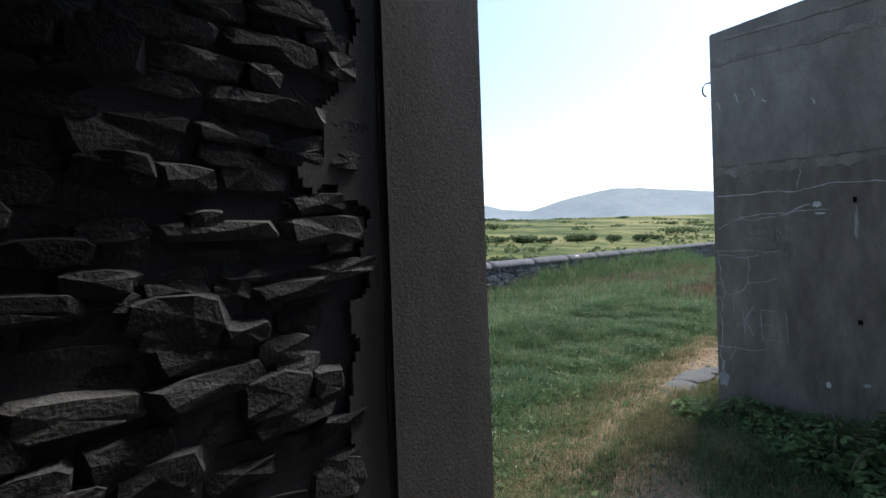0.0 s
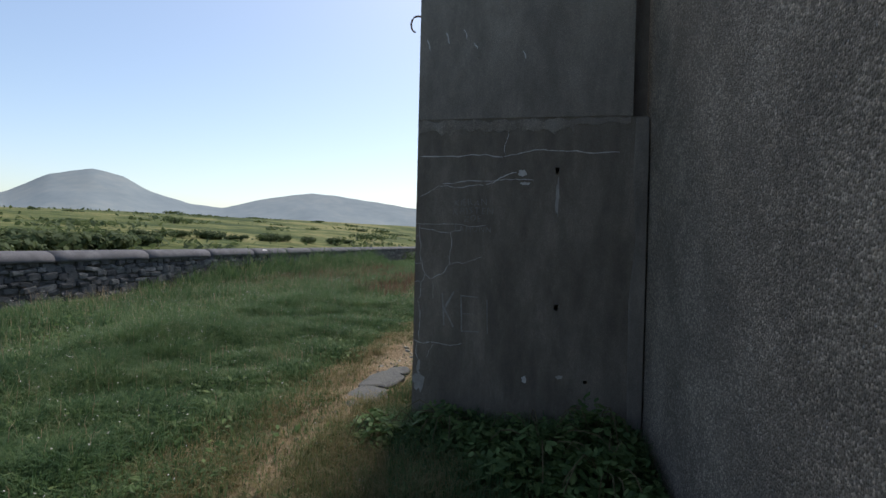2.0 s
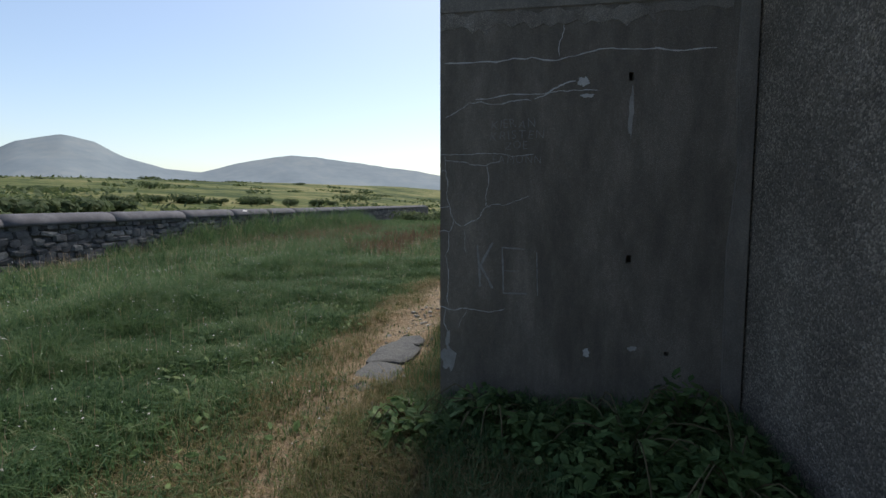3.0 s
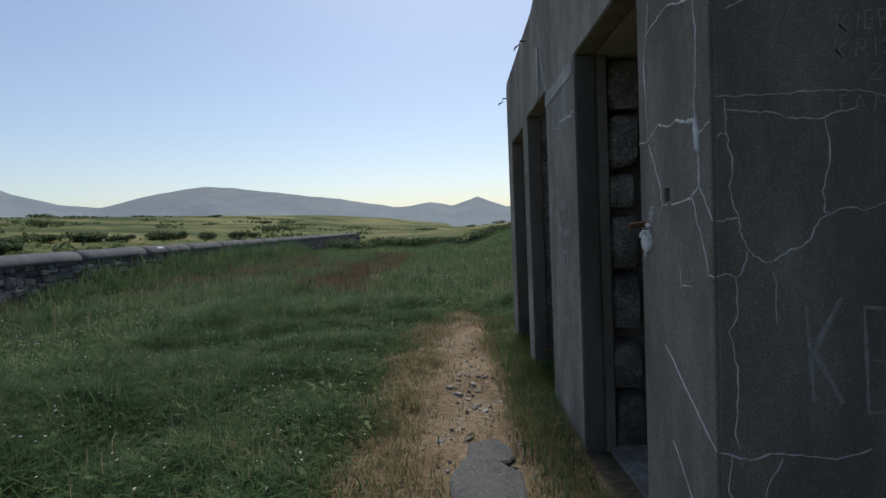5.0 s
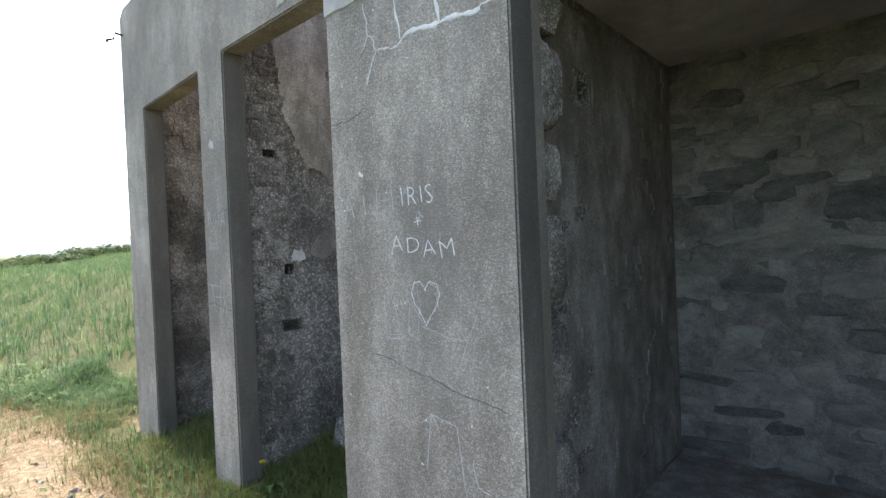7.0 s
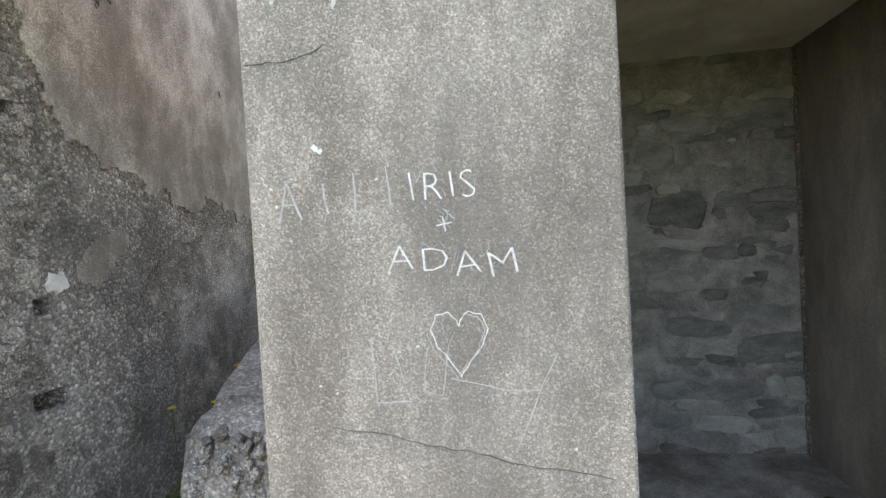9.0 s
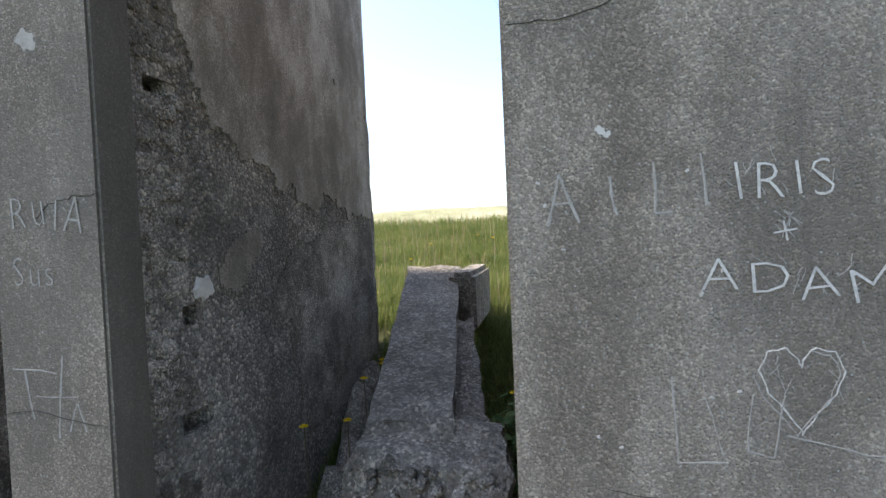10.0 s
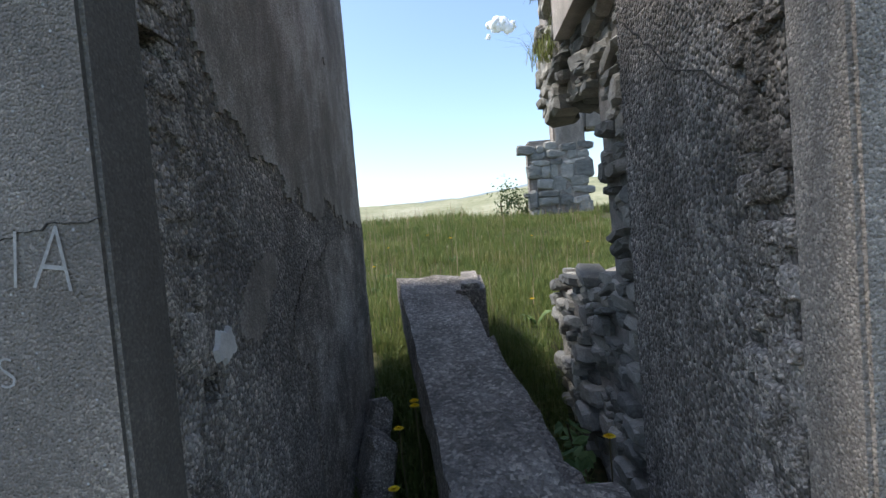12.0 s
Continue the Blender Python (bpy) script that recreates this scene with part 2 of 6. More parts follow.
def add_grit(m, scale, share, pale=(0.46, 0.445, 0.42), dark=(0.05, 0.048, 0.045)):
    """Scattered pale grains and dark pores over a concrete surface."""
    N, L = m.node_tree.nodes, m.node_tree.links
    b = N["Principled BSDF"]
    geo = N.new("ShaderNodeNewGeometry")
    col = b.inputs["Base Color"].links[0].from_socket
    for k, (sc, tint, part_of) in enumerate(((scale, pale, share), (scale * 1.3, dark, share * 1.6))):
        v = N.new("ShaderNodeTexVoronoi")
        v.inputs["Scale"].default_value = sc
        L.new(geo.outputs["Position"], v.inputs[0])
        sep = N.new("ShaderNodeSeparateColor")
        L.new(v.outputs["Color"], sep.inputs[0])
        few = N.new("ShaderNodeMath")
        few.operation = "LESS_THAN"
        L.new(sep.outputs[k], few.inputs[0])
        few.inputs[1].default_value = part_of
        near = N.new("ShaderNodeMapRange")
        near.inputs[1].default_value, near.inputs[2].default_value, near.inputs[3].default_value, near.inputs[4].default_value = 0.22, 0.42, 0.8, 0.0
        L.new(v.outputs["Distance"], near.inputs[0])
        f = N.new("ShaderNodeMath")
        f.operation = "MULTIPLY"
        L.new(few.outputs[0], f.inputs[0])
        L.new(near.outputs[0], f.inputs[1])
        x = N.new("ShaderNodeMix")
        x.data_type = "RGBA"
        L.new(f.outputs[0], x.inputs[0])
        L.new(col, x.inputs[6])
        x.inputs[7].default_value = (*tint, 1)
        col = x.outputs[2]
    L.new(col, b.inputs["Base Color"])


add_grit(CONCRETE_PALE, 170, 0.03)
add_grit(BARE_AGGREGATE, 110, 0.06)
add_grit(PEBBLEDASH, 90, 0.02)
for leafy in (GRASS, GRASS_DRY, GRASS_MIXED, SORREL, GRASS_FIELD, LEAF, BUSH_LEAF):
    let_through(leafy)


# ---- mesh helpers ----
def part(name, bm, mat, parent=None, label="", smooth=False):
    me = bpy.data.meshes.new(name)
    bm.normal_update()
    bm.to_mesh(me)
    bm.free()
    if smooth:
        me.shade_smooth()
    mats = mat if isinstance(mat, (list, tuple)) else [mat]
    for mm in mats:
        me.materials.append(mm)
    ob = new(name, me)
    if parent is not None:
        ob.parent = parent
        ob.matrix_parent_inverse = parent.matrix_world.inverted()
    if label:
        ob["label"] = label
    return ob


def add_box(bm, x0, x1, y0, y1, z0, z1, bevel=0.0):
    vs = bmesh.ops.create_cube(bm, size=1.0)["verts"]
    for v in vs:
        v.co = Vector((x0 + (v.co.x + 0.5) * (x1 - x0), y0 + (v.co.y + 0.5) * (y1 - y0), z0 + (v.co.z + 0.5) * (z1 - z0)))
    if bevel:
        es = list({e for v in vs for e in v.link_edges})
        bmesh.ops.bevel(bm, geom=es, offset=bevel, segments=2, affect="EDGES")


def box(*dims, bevel=0.0):
    bm = bmesh.new()
    add_box(bm, *dims, bevel=bevel)
    return bm


def empty(name, x=0, y=0, z=0):
    ob = new(name)
    ob.matrix_world = pose(x, y, z)
    return ob


# ---- terrain ----
def step01(a, b, v):
    s = np.clip((v - a) / (b - a), 0, 1)
    return s * s * (3 - 2 * s)


RIDGE_AZ = [-180, -150, -120, -97, -90, -79, -60, -30, -14, -10.7, -6, -3, -0.3, 2.3, 6, 14, 20, 26, 31, 34.5, 38, 41, 43.5, 46, 49, 52, 56, 70, 100, 140, 180]
RIDGE_EL = [2.0, 2.6, 4.4, 3.9, 3.2, 3.1, 2.6, 1.9, 1.9, 1.6, 2.2, 3.3, 2.5, 3.0, 2.6, 3.8, 4.6, 5.2, 4.4, 3.2, 3.5, 4.4, 5.7, 6.15, 5.3, 3.6, 2.6, 2.0, 1.8, 1.6, 2.0]


def ground_z(x, y):
    """Height of the land: level by the buildings, a bank behind them, and a slow rise to the far fields."""
    x, y = np.asarray(x, float), np.asarray(y, float)
    bank = 0.72 * step01(1.6, -1.4, y) * np.maximum(step01(7.6, 8.1, x), step01(-0.5, -0.9, y) * step01(2.5, 4.0, x)) + 0.80 * step01(-1.0, -10.0, y) + 0.12 * step01(7.9, 8.6, x) * step01(2.0, 1.0, y)
    r = np.hypot(x - 6, y - 2)
    north = step01(-6, 14, y)
    fields = north * (2.4 * step01(16, 60, r) * step01(20, 60, y) + 8.5 * step01(70, 420, r) * step01(-40, 160, y + 0.12 * x) - 0.5 * step01(11, 17, y) * step01(70, 30, r) + 4.0 * step01(45, 170, r) * step01(30, 130, y))
    rough = 0.35 * np.sin(x * 0.043 + 1.3) * np.sin(y * 0.051) * step01(20, 80, r) + 1.2 * np.sin(x * 0.017 + y * 0.006) * np.sin(y * 0.021 + 0.7) * step01(60, 200, r)
    return bank + fields + rough


def mound(x, y):
    return 0.025 * np.sin(x * 2.3 + 0.7) * np.sin(y * 2.9) + 0.018 * np.sin(x * 5.1 + y * 3.3)


def grid_mesh(name, xs, ys, zfun, mat):
    X, Y = np.meshgrid(xs, ys, indexing="ij")
    Z = zfun(X, Y)
    nx, ny = X.shape
    co = np.stack([X, Y, Z], -1).reshape(-1, 3)
    i = (np.arange(nx - 1)[:, None] * ny + np.arange(ny - 1)[None]).reshape(-1)
    me = bpy.data.meshes.new(name)
    me.from_pydata(co.tolist(), [], np.stack([i, i + ny, i + ny + 1, i + 1], -1).tolist())
    me.shade_smooth()
    me.materials.append(mat)
    return new(name, me)


def ground_material():
    """Dry footpath, lush verge and mixed far pasture on one sheet."""
    m = bpy.data.materials.new("ground_cover")
    m.use_nodes = True
    N, L = m.node_tree.nodes, m.node_tree.links
    b = N["Principled BSDF"]
    b.inputs["Roughness"].default_value = 0.95
    b.inputs["Specular IOR Level"].default_value = 0.1
    geo = N.new("ShaderNodeNewGeometry")

    def noise_tex(scale, detail=6, rough=0.6):
        n = N.new("ShaderNodeTexNoise")
        n.inputs["Scale"].default_value, n.inputs["Detail"].default_value, n.inputs["Roughness"].default_value = scale, detail, rough
        L.new(geo.outputs["Position"], n.inputs[0])
        return n.outputs[0]

    def ramp(src, stops):
        r = N.new("ShaderNodeValToRGB")
        e = r.color_ramp.elements
        while len(e) < len(stops):
            e.new(0.5)
        for k, (p, c) in zip(e, stops):
            k.position, k.color = p, (*c, 1)
        L.new(src, r.inputs[0])
        return r.outputs[0]

    def mix(f, a, c):
        x = N.new("ShaderNodeMix")
        x.data_type = "RGBA"
        L.new(f, x.inputs[0])
        L.new(a, x.inputs[6])
        L.new(c, x.inputs[7])
        return x.outputs[2]

    def math_node(op, a, b_, c=None):
        x = N.new("ShaderNodeMath")
        x.operation = op
        for k, v in enumerate((a, b_, c)):
            if v is None:
                continue
            if isinstance(v, (int, float)):
                x.inputs[k].default_value = v
            else:
                L.new(v, x.inputs[k])
        return x.outputs[0]

    near = ramp(noise_tex(30, 5), [(0.3, (0.035, 0.045, 0.020)), (0.55, (0.085, 0.085, 0.04)), (0.75, (0.17, 0.135, 0.075))])
    dry = ramp(noise_tex(24, 8, 0.7), [(0.3, (0.12, 0.09, 0.06)), (0.5, (0.25, 0.19, 0.125)), (0.7, (0.38, 0.295, 0.20))])
    blend = math_node("MULTIPLY_ADD", noise_tex(0.22, 8, 0.75), 0.55, math_node("MULTIPLY_ADD", noise_tex(0.03, 8, 0.6), 0.75, -0.15))
    far = ramp(blend, [(0.36, (0.03, 0.048, 0.018)), (0.45, (0.065, 0.085, 0.025)), (0.53, (0.145, 0.145, 0.055)), (0.62, (0.22, 0.20, 0.085)), (0.72, (0.12, 0.11, 0.06))])
    sep = N.new("ShaderNodeSeparateXYZ")
    L.new(geo.outputs["Position"], sep.inputs[0])
    # the trodden strip bends along the buildings: y = 2.48 past x = 6, swinging to the porch before it
    wob = math_node("MULTIPLY_ADD", noise_tex(1.6, 6, 0.7), 2.0, -1.0)
    xr = math_node("MINIMUM", math_node("SUBTRACT", sep.outputs[0], 6.0), 0.0)
    mid = math_node("MULTIPLY_ADD", xr, 0.33, 2.48)
    off = math_node("ABSOLUTE", math_node("ADD", math_node("SUBTRACT", sep.outputs[1], mid), math_node("MULTIPLY", wob, 0.6)), 0.0)
    strip = N.new("ShaderNodeMapRange")
    strip.inputs[1].default_value, strip.inputs[2].default_value, strip.inputs[3].default_value, strip.inputs[4].default_value = 0.55, 0.9, 1.0, 0.0
    L.new(off, strip.inputs[0])
    ends = N.new("ShaderNodeMapRange")
    ends.inputs[1].default_value, ends.inputs[2].default_value, ends.inputs[3].default_value, ends.inputs[4].default_value = 10.8, 12.8, 1.0, 0.0
    L.new(math_node("ADD", sep.outputs[0], wob), ends.inputs[0])
    onpath = math_node("MULTIPLY", strip.outputs[0], ends.outputs[0])
    dist = N.new("ShaderNodeVectorMath")
    dist.operation = "LENGTH"
    L.new(geo.outputs["Position"], dist.inputs[0])
    away = N.new("ShaderNodeMapRange")
    away.inputs[1].default_value, away.inputs[2].default_value = 18, 45
    L.new(dist.outputs["Value"], away.inputs[0])
    L.new(mix(away.outputs[0], mix(onpath, near, dry), far), b.inputs["Base Color"])
    bp = N.new("ShaderNodeBump")
    bp.inputs["Strength"].default_value, bp.inputs["Distance"].default_value = 0.8, 0.03
    L.new(noise_tex(40, 5, 0.7), bp.inputs["Height"])
    L.new(bp.outputs[0], b.inputs["Normal"])
    return m


GROUND = ground_material()


def spread(lo, hi, near, far, n, centre):
    """Coordinates dense round a centre and ever wider away from it."""
    u = np.linspace(-1, 1, n)
    s = np.sign(u) * (np.abs(u) * near + (np.exp(np.abs(u) * 7) - 1) / (np.exp(7) - 1) * (far - near))
    return np.clip(centre + s, lo, hi)


gx = spread(-5000, 5000, 14, 3000, 260, 7.0)
gy = spread(-5000, 5000, 14, 3000, 260, 3.0)
ground = grid_mesh("ground", gx, gy, lambda X, Y: ground_z(X, Y) + mound(X, Y), GROUND)
tagged(ground, "rough grassy ground with a dry trodden path", "ground", kind="structure")


def mountain_range(name, radius, drop, mat, seed, squash=1.0, az0=-180, az1=180):
    n, rows = 900, 22
    az = np.linspace(az0, az1, n)
    el = np.interp(az, RIDGE_AZ, RIDGE_EL) * squash
    for k, a in ((3.1, 0.07), (7.3, 0.045), (17.0, 0.03), (41.0, 0.018)):
        el = el + a * np.sin(np.radians(az) * k * 4 + seed + k)
    verts, faces = [], []
    for j in range(rows):
        f = j / (rows - 1)
        rad = radius * (0.62 + 0.38 * f)
        h = radius * np.tan(np.radians(el)) * (f ** 1.25) + drop * (1 - f)
        gully = radius * 0.0012 * np.sin(np.radians(az) * 47 + 5 * np.sin(f * 4)) * np.sin(np.radians(az) * 19 + 2) * f * (1 - f) * 4
        a = np.radians(az)
        verts += np.stack([rad * np.cos(a) + 6, rad * np.sin(a) + 2, h + gully], -1).tolist()
    for j in range(rows - 1):
        faces += [(j * n + i, j * n + i + 1, (j + 1) * n + i + 1, (j + 1) * n + i) for i in range(n - 1)]
    me = bpy.data.meshes.new(name)
    me.from_pydata(verts, [], faces)
    me.shade_smooth()
    me.materials.append(mat)
    return tagged(new(name, me), "far mountains hazed blue-grey along the horizon", "mountains", kind="structure")


# Blue-grey of distance haze is mixed into the moorland's base colour.
MOUNTAIN = material("hazed_far_moorland", [(0.3, (0.18, 0.215, 0.235)), (0.5, (0.21, 0.245, 0.26)), (0.7, (0.25, 0.275, 0.275))], 0.004, 0.03, 1.0, 0.0, 0.01)
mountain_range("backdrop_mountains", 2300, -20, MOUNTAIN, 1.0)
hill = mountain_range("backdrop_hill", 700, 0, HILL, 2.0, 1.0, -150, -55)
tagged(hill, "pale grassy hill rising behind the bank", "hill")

# ---- concrete shelter: walls, roof ----
WX, FY, EX = 5.70, 1.85, 10.52          # west face, front face, east end
TOP_W = 3.97
FT = 0.12                               # thickness of the front
LINTEL = 2.30


def prism(outline, axis, a, b, bevel=0.0):
    """A closed outline (u, z) pushed from a to b along the axis x or y."""
    bm = bmesh.new()
    vs = [bm.verts.new((u, a, z) if axis == "y" else (a, u, z)) for u, z in outline]
    f = bm.faces.new(vs)
    r = bmesh.ops.extrude_face_region(bm, geom=[f])
    for v in r["geom"]:
        if isinstance(v, bmesh.types.BMVert):
            if axis == "y":
                v.co.y = b
            else:
                v.co.x = b
    bmesh.ops.recalc_face_normals(bm, faces=bm.faces)
    if bevel:
        es = [e for e in bm.edges if e.calc_face_angle(0) > 0.6]
        bmesh.ops.bevel(bm, geom=es, offset=bevel, segments=2, affect="EDGES")
    bmesh.ops.triangulate(bm, faces=[f for f in bm.faces if len(f.verts) > 4])
    return bm


LOW = -0.5
front_outline = [(6.25, LINTEL), (7.20, LINTEL), (7.20, LOW), (8.06, LOW), (8.06, LINTEL + 0.02), (8.96, LINTEL + 0.03), (8.96, LOW),
                 (9.26, LOW), (9.26, LINTEL), (10.12, LINTEL - 0.02), (10.12, LOW), (EX, LOW), (EX, 3.0), (10.45, 3.05), (8.6, 3.12), (6.25, 3.80)]
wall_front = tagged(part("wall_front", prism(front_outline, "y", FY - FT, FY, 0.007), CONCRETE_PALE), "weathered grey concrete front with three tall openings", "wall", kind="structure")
wall_front.data.materials.append(SHADED_REVEAL_CONCRETE)
# West-facing reveals get the darker copy: their shade is put into the colour.
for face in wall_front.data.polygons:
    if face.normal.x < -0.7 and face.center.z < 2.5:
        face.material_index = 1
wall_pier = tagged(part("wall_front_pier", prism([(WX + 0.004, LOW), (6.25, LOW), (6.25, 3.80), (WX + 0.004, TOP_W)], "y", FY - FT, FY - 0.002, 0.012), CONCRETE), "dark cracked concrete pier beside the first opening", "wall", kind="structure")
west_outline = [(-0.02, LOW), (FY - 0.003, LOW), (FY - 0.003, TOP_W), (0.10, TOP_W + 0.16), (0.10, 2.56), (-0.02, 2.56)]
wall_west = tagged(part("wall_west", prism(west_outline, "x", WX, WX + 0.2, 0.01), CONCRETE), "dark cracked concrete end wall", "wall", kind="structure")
BACK = -0.03                            # the line of the old stone wall
wall_old = tagged(part("wall_south", prism([(1.95, LOW), (5.9, LOW), (5.9, 4.6), (1.95, 4.6)], "y", BACK - 0.5, BACK, 0.01), PEBBLEDASH), "old wall coated in coarse grey pebbledash", "wall", kind="structure")
# the back wall's east end keeps the lower and upper jamb of a broken window
wall_bay = tagged(part("wall_bay_back", prism([(5.902, LOW), (7.98, LOW), (7.98, 1.08), (7.60, 1.18), (7.60, 2.0), (7.98, 2.25), (7.98, 3.2), (5.902, 3.2)], "y", BACK - 0.5, -0.06), LIME_MORTAR), "rubble back wall of dark slaty stones", "wall", kind="structure")
wall_bay_far = tagged(part("wall_bay_east", box(9.32, 10.3, BACK - 0.5, -0.06, LOW, 3.0), LIME_MORTAR), "rubble back wall in deep shade", "wall", kind="structure")
# partitions between the bays
wall_part1 = tagged(part("wall_partition_1", box(7.39, 8.045, 0.98, FY - FT - 0.004, LOW, 3.05, bevel=0.015), BARE_AGGREGATE), "thick partition with weathered pebbly render", "wall", kind="structure")
wall_part1b = tagged(part("wall_partition_1_core", prism([(BACK - 0.02, LOW), (0.978, LOW), (0.978, 3.04), (BACK - 0.02, 3.04), (BACK - 0.02, 2.12), (0.36, 2.0), (0.44, 1.24), (BACK - 0.02, 1.10)], "x", 7.56, 7.93), LIME_MORTAR), "broken rubble partition behind the render", "wall", kind="structure")
part("inner_leaf", box(7.392, 7.558, BACK - 0.02, 0.977, LOW, 3.04), LIME_MORTAR, wall_part1b)
edge_rng = random.Random(17)
# Top above 3.03 is out of view, raised to shade partition 1.
part2_outline = [(-0.24, LOW), (FY - FT - 0.004, LOW), (FY - FT - 0.004, 3.03), (1.5, 3.45), (-0.14, 3.8)]
part2_outline += [(float(np.interp(z, (0.3, 1.5, 2.0, 2.7, 3.6), (-0.24, -0.25, -0.22, -0.17, -0.14))) + edge_rng.uniform(-0.022, 0.022), z + edge_rng.uniform(-0.02, 0.02)) for z in np.linspace(3.6, 0.3, 42)]
wall_part2 = tagged(part("wall_partition_2", prism(part2_outline, "x", 9.05, 9.30, 0.015), BARE_AGGREGATE), "partition with flaking blotched render", "wall", kind="structure")
wall_east = tagged(part("wall_east", box(10.25, EX - 0.003, BACK - 0.5, FY - FT - 0.004, LOW, 3.0), RENDER_COAT), "east end wall of the shelter", "wall", kind="structure")
# roofs over the end bays
roof1 = tagged(part("ceiling_1", prism([(0.12, 2.27), (FY - FT - 0.004, 2.30), (FY - FT - 0.004, 2.6), (0.12, 2.6)], "x", WX + 0.203, 8.04), CEILING), "stained concrete ceiling slab", "ceiling", kind="structure")
roof1b = tagged(part("ceiling_2", box(WX + 0.203, 7.39, -0.055, 0.118, 2.27, 2.6), CEILING), "stained concrete ceiling edge", "ceiling", kind="structure")
floor_bay = tagged(part("floor", box(5.905, 7.388, -0.058, FY - FT - 0.03, -0.4, 0.03), PLASTER), "dusty concrete floor", "floor", kind="structure")
# porch that the walk starts in
FLOOR_IN = 0.42
PY = 1.07
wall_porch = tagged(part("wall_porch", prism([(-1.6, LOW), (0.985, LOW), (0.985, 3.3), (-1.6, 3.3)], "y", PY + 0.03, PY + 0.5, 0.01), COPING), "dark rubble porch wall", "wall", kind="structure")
porch_end = tagged(part("wall_porch_end", box(0.60, 0.988, PY, PY + 0.502, LOW, 3.302, bevel=0.012), PORCH_PLASTER), "plastered end of the porch wall", "wall", kind="structure")
# Unseen walls and roof added to enclose the porch and keep it dark.
porch_back = tagged(part("wall_porch_back", box(-1.85, -1.602, -1.6, PY + 0.5, LOW, 3.3), MORTAR), "unseen wall added to close off the porch", "wall", kind="structure")
porch_side = tagged(part("wall_porch_side", box(-1.602, 1.0, -1.85, -1.602, LOW, 3.3), MORTAR), "unseen wall added to close off the porch", "wall", kind="structure")
porch_side2 = tagged(part("wall_porch_inner", box(0.95, 1.95, BACK - 0.5, BACK - 0.01, LOW, 3.3), RENDER_COAT), "rendered inner wall", "wall", kind="structure")
porch_side3 = tagged(part("wall_porch_reveal", box(0.95, 1.2, -1.6, BACK - 0.502, LOW, 3.3), RENDER_COAT), "rendered inner wall", "wall", kind="structure")
porch_roof = tagged(part("ceiling_porch", box(-1.85, 0.985, -1.85, PY + 0.5, 3.305, 3.5), CONCRETE), "unseen concrete porch ceiling added for darkness", "ceiling", kind="structure")
# Floor out of view; its dark colour cuts light bounced onto the porch wall.
porch_floor = tagged(part("floor_porch", box(-1.6, 1.0, -1.6, PY + 0.05, -0.4, FLOOR_IN), MORTAR), "unseen porch floor, darkened to cut its bounce light", "floor", kind="structure")
porch_step = tagged(part("doorstep", box(1.003, 1.35, 0.05, PY - 0.05, -0.4, FLOOR_IN * 0.5, bevel=0.02), CONCRETE), "worn concrete doorstep by the porch", "step")

# ---- boundary wall ----
def fence_y(x):
    return 9.95 + 0.072 * x


def fence_body():
    bm = bmesh.new()
    n = 60
    xs = np.linspace(-14, 72, n)
    ring = [(-0.26, -0.6), (-0.22, 0.96), (0.22, 0.96), (0.26, -0.6)]
    prev = None
    for x in xs:
        yv = fence_y(x)
        vs = [bm.verts.new((x, yv + o, z)) for o, z in ring]
        if prev:
            for k in range(4):
                bm.faces.new((prev[k], prev[(k + 1) % 4], vs[(k + 1) % 4], vs[k]))
        prev = vs
    bmesh.ops.recalc_face_normals(bm, faces=bm.faces)
    return bm


wall_fence = tagged(part("wall_boundary", fence_body(), MORTAR), "long rubble field wall with rounded cement coping", "wall", kind="structure")


# ---- laid stones ----
rng = np.random.default_rng(7)


def stone_mesh(k, mat, jag=0.1):
    """A split stone with an uneven outline, tapered ends and a broken front; +y is its face."""
    r = random.Random(100 + k)
    bm = bmesh.new()
    n = 9
    ang = [6.2832 * (i + r.uniform(-0.3, 0.3)) / n for i in range(n)]
    power = r.uniform(0.35, 0.6)

    def rim(scale, y, wob):
        out = []
        for a in ang:
            c, s_ = math.cos(a), math.sin(a)
            x = math.copysign(abs(c) ** power, c) * 0.5 * scale
            z = math.copysign(abs(s_) ** power, s_) * 0.5 * scale
            out.append(bm.verts.new((x * (1 + r.uniform(-jag, jag)), y + r.uniform(-wob, wob), z * (1 + r.uniform(-jag, jag) * 1.6))))
        return out

    rings = [rim(1.0, -0.5, 0.0), rim(1.04, 0.30, 0.05), rim(0.80, 0.47, 0.05)]
    for r0, r1 in zip(rings, rings[1:]):
        for i in range(n):
            bm.faces.new((r0[i], r0[(i + 1) % n], r1[(i + 1) % n], r1[i]))
    mid = bm.verts.new((r.uniform(-0.15, 0.15), 0.5, r.uniform(-0.1, 0.1)))
    for i in range(n):
        bm.faces.new((rings[-1][i], rings[-1][(i + 1) % n], mid))
    bm.faces.new(list(reversed(rings[0])))
    bmesh.ops.recalc_face_normals(bm, faces=bm.faces)
    me = bpy.data.meshes.new("stone")
    bm.to_mesh(me)
    bm.free()
    me.materials.append(mat)
    return me


STONES = [stone_mesh(k, STONE) for k in range(14)]
STONES_FIELD = [stone_mesh(k, FIELD_STONE) for k in range(14)]
STONES_CONCRETE = [stone_mesh(k + 50, RENDER_COAT, 0.07) for k in range(6)]


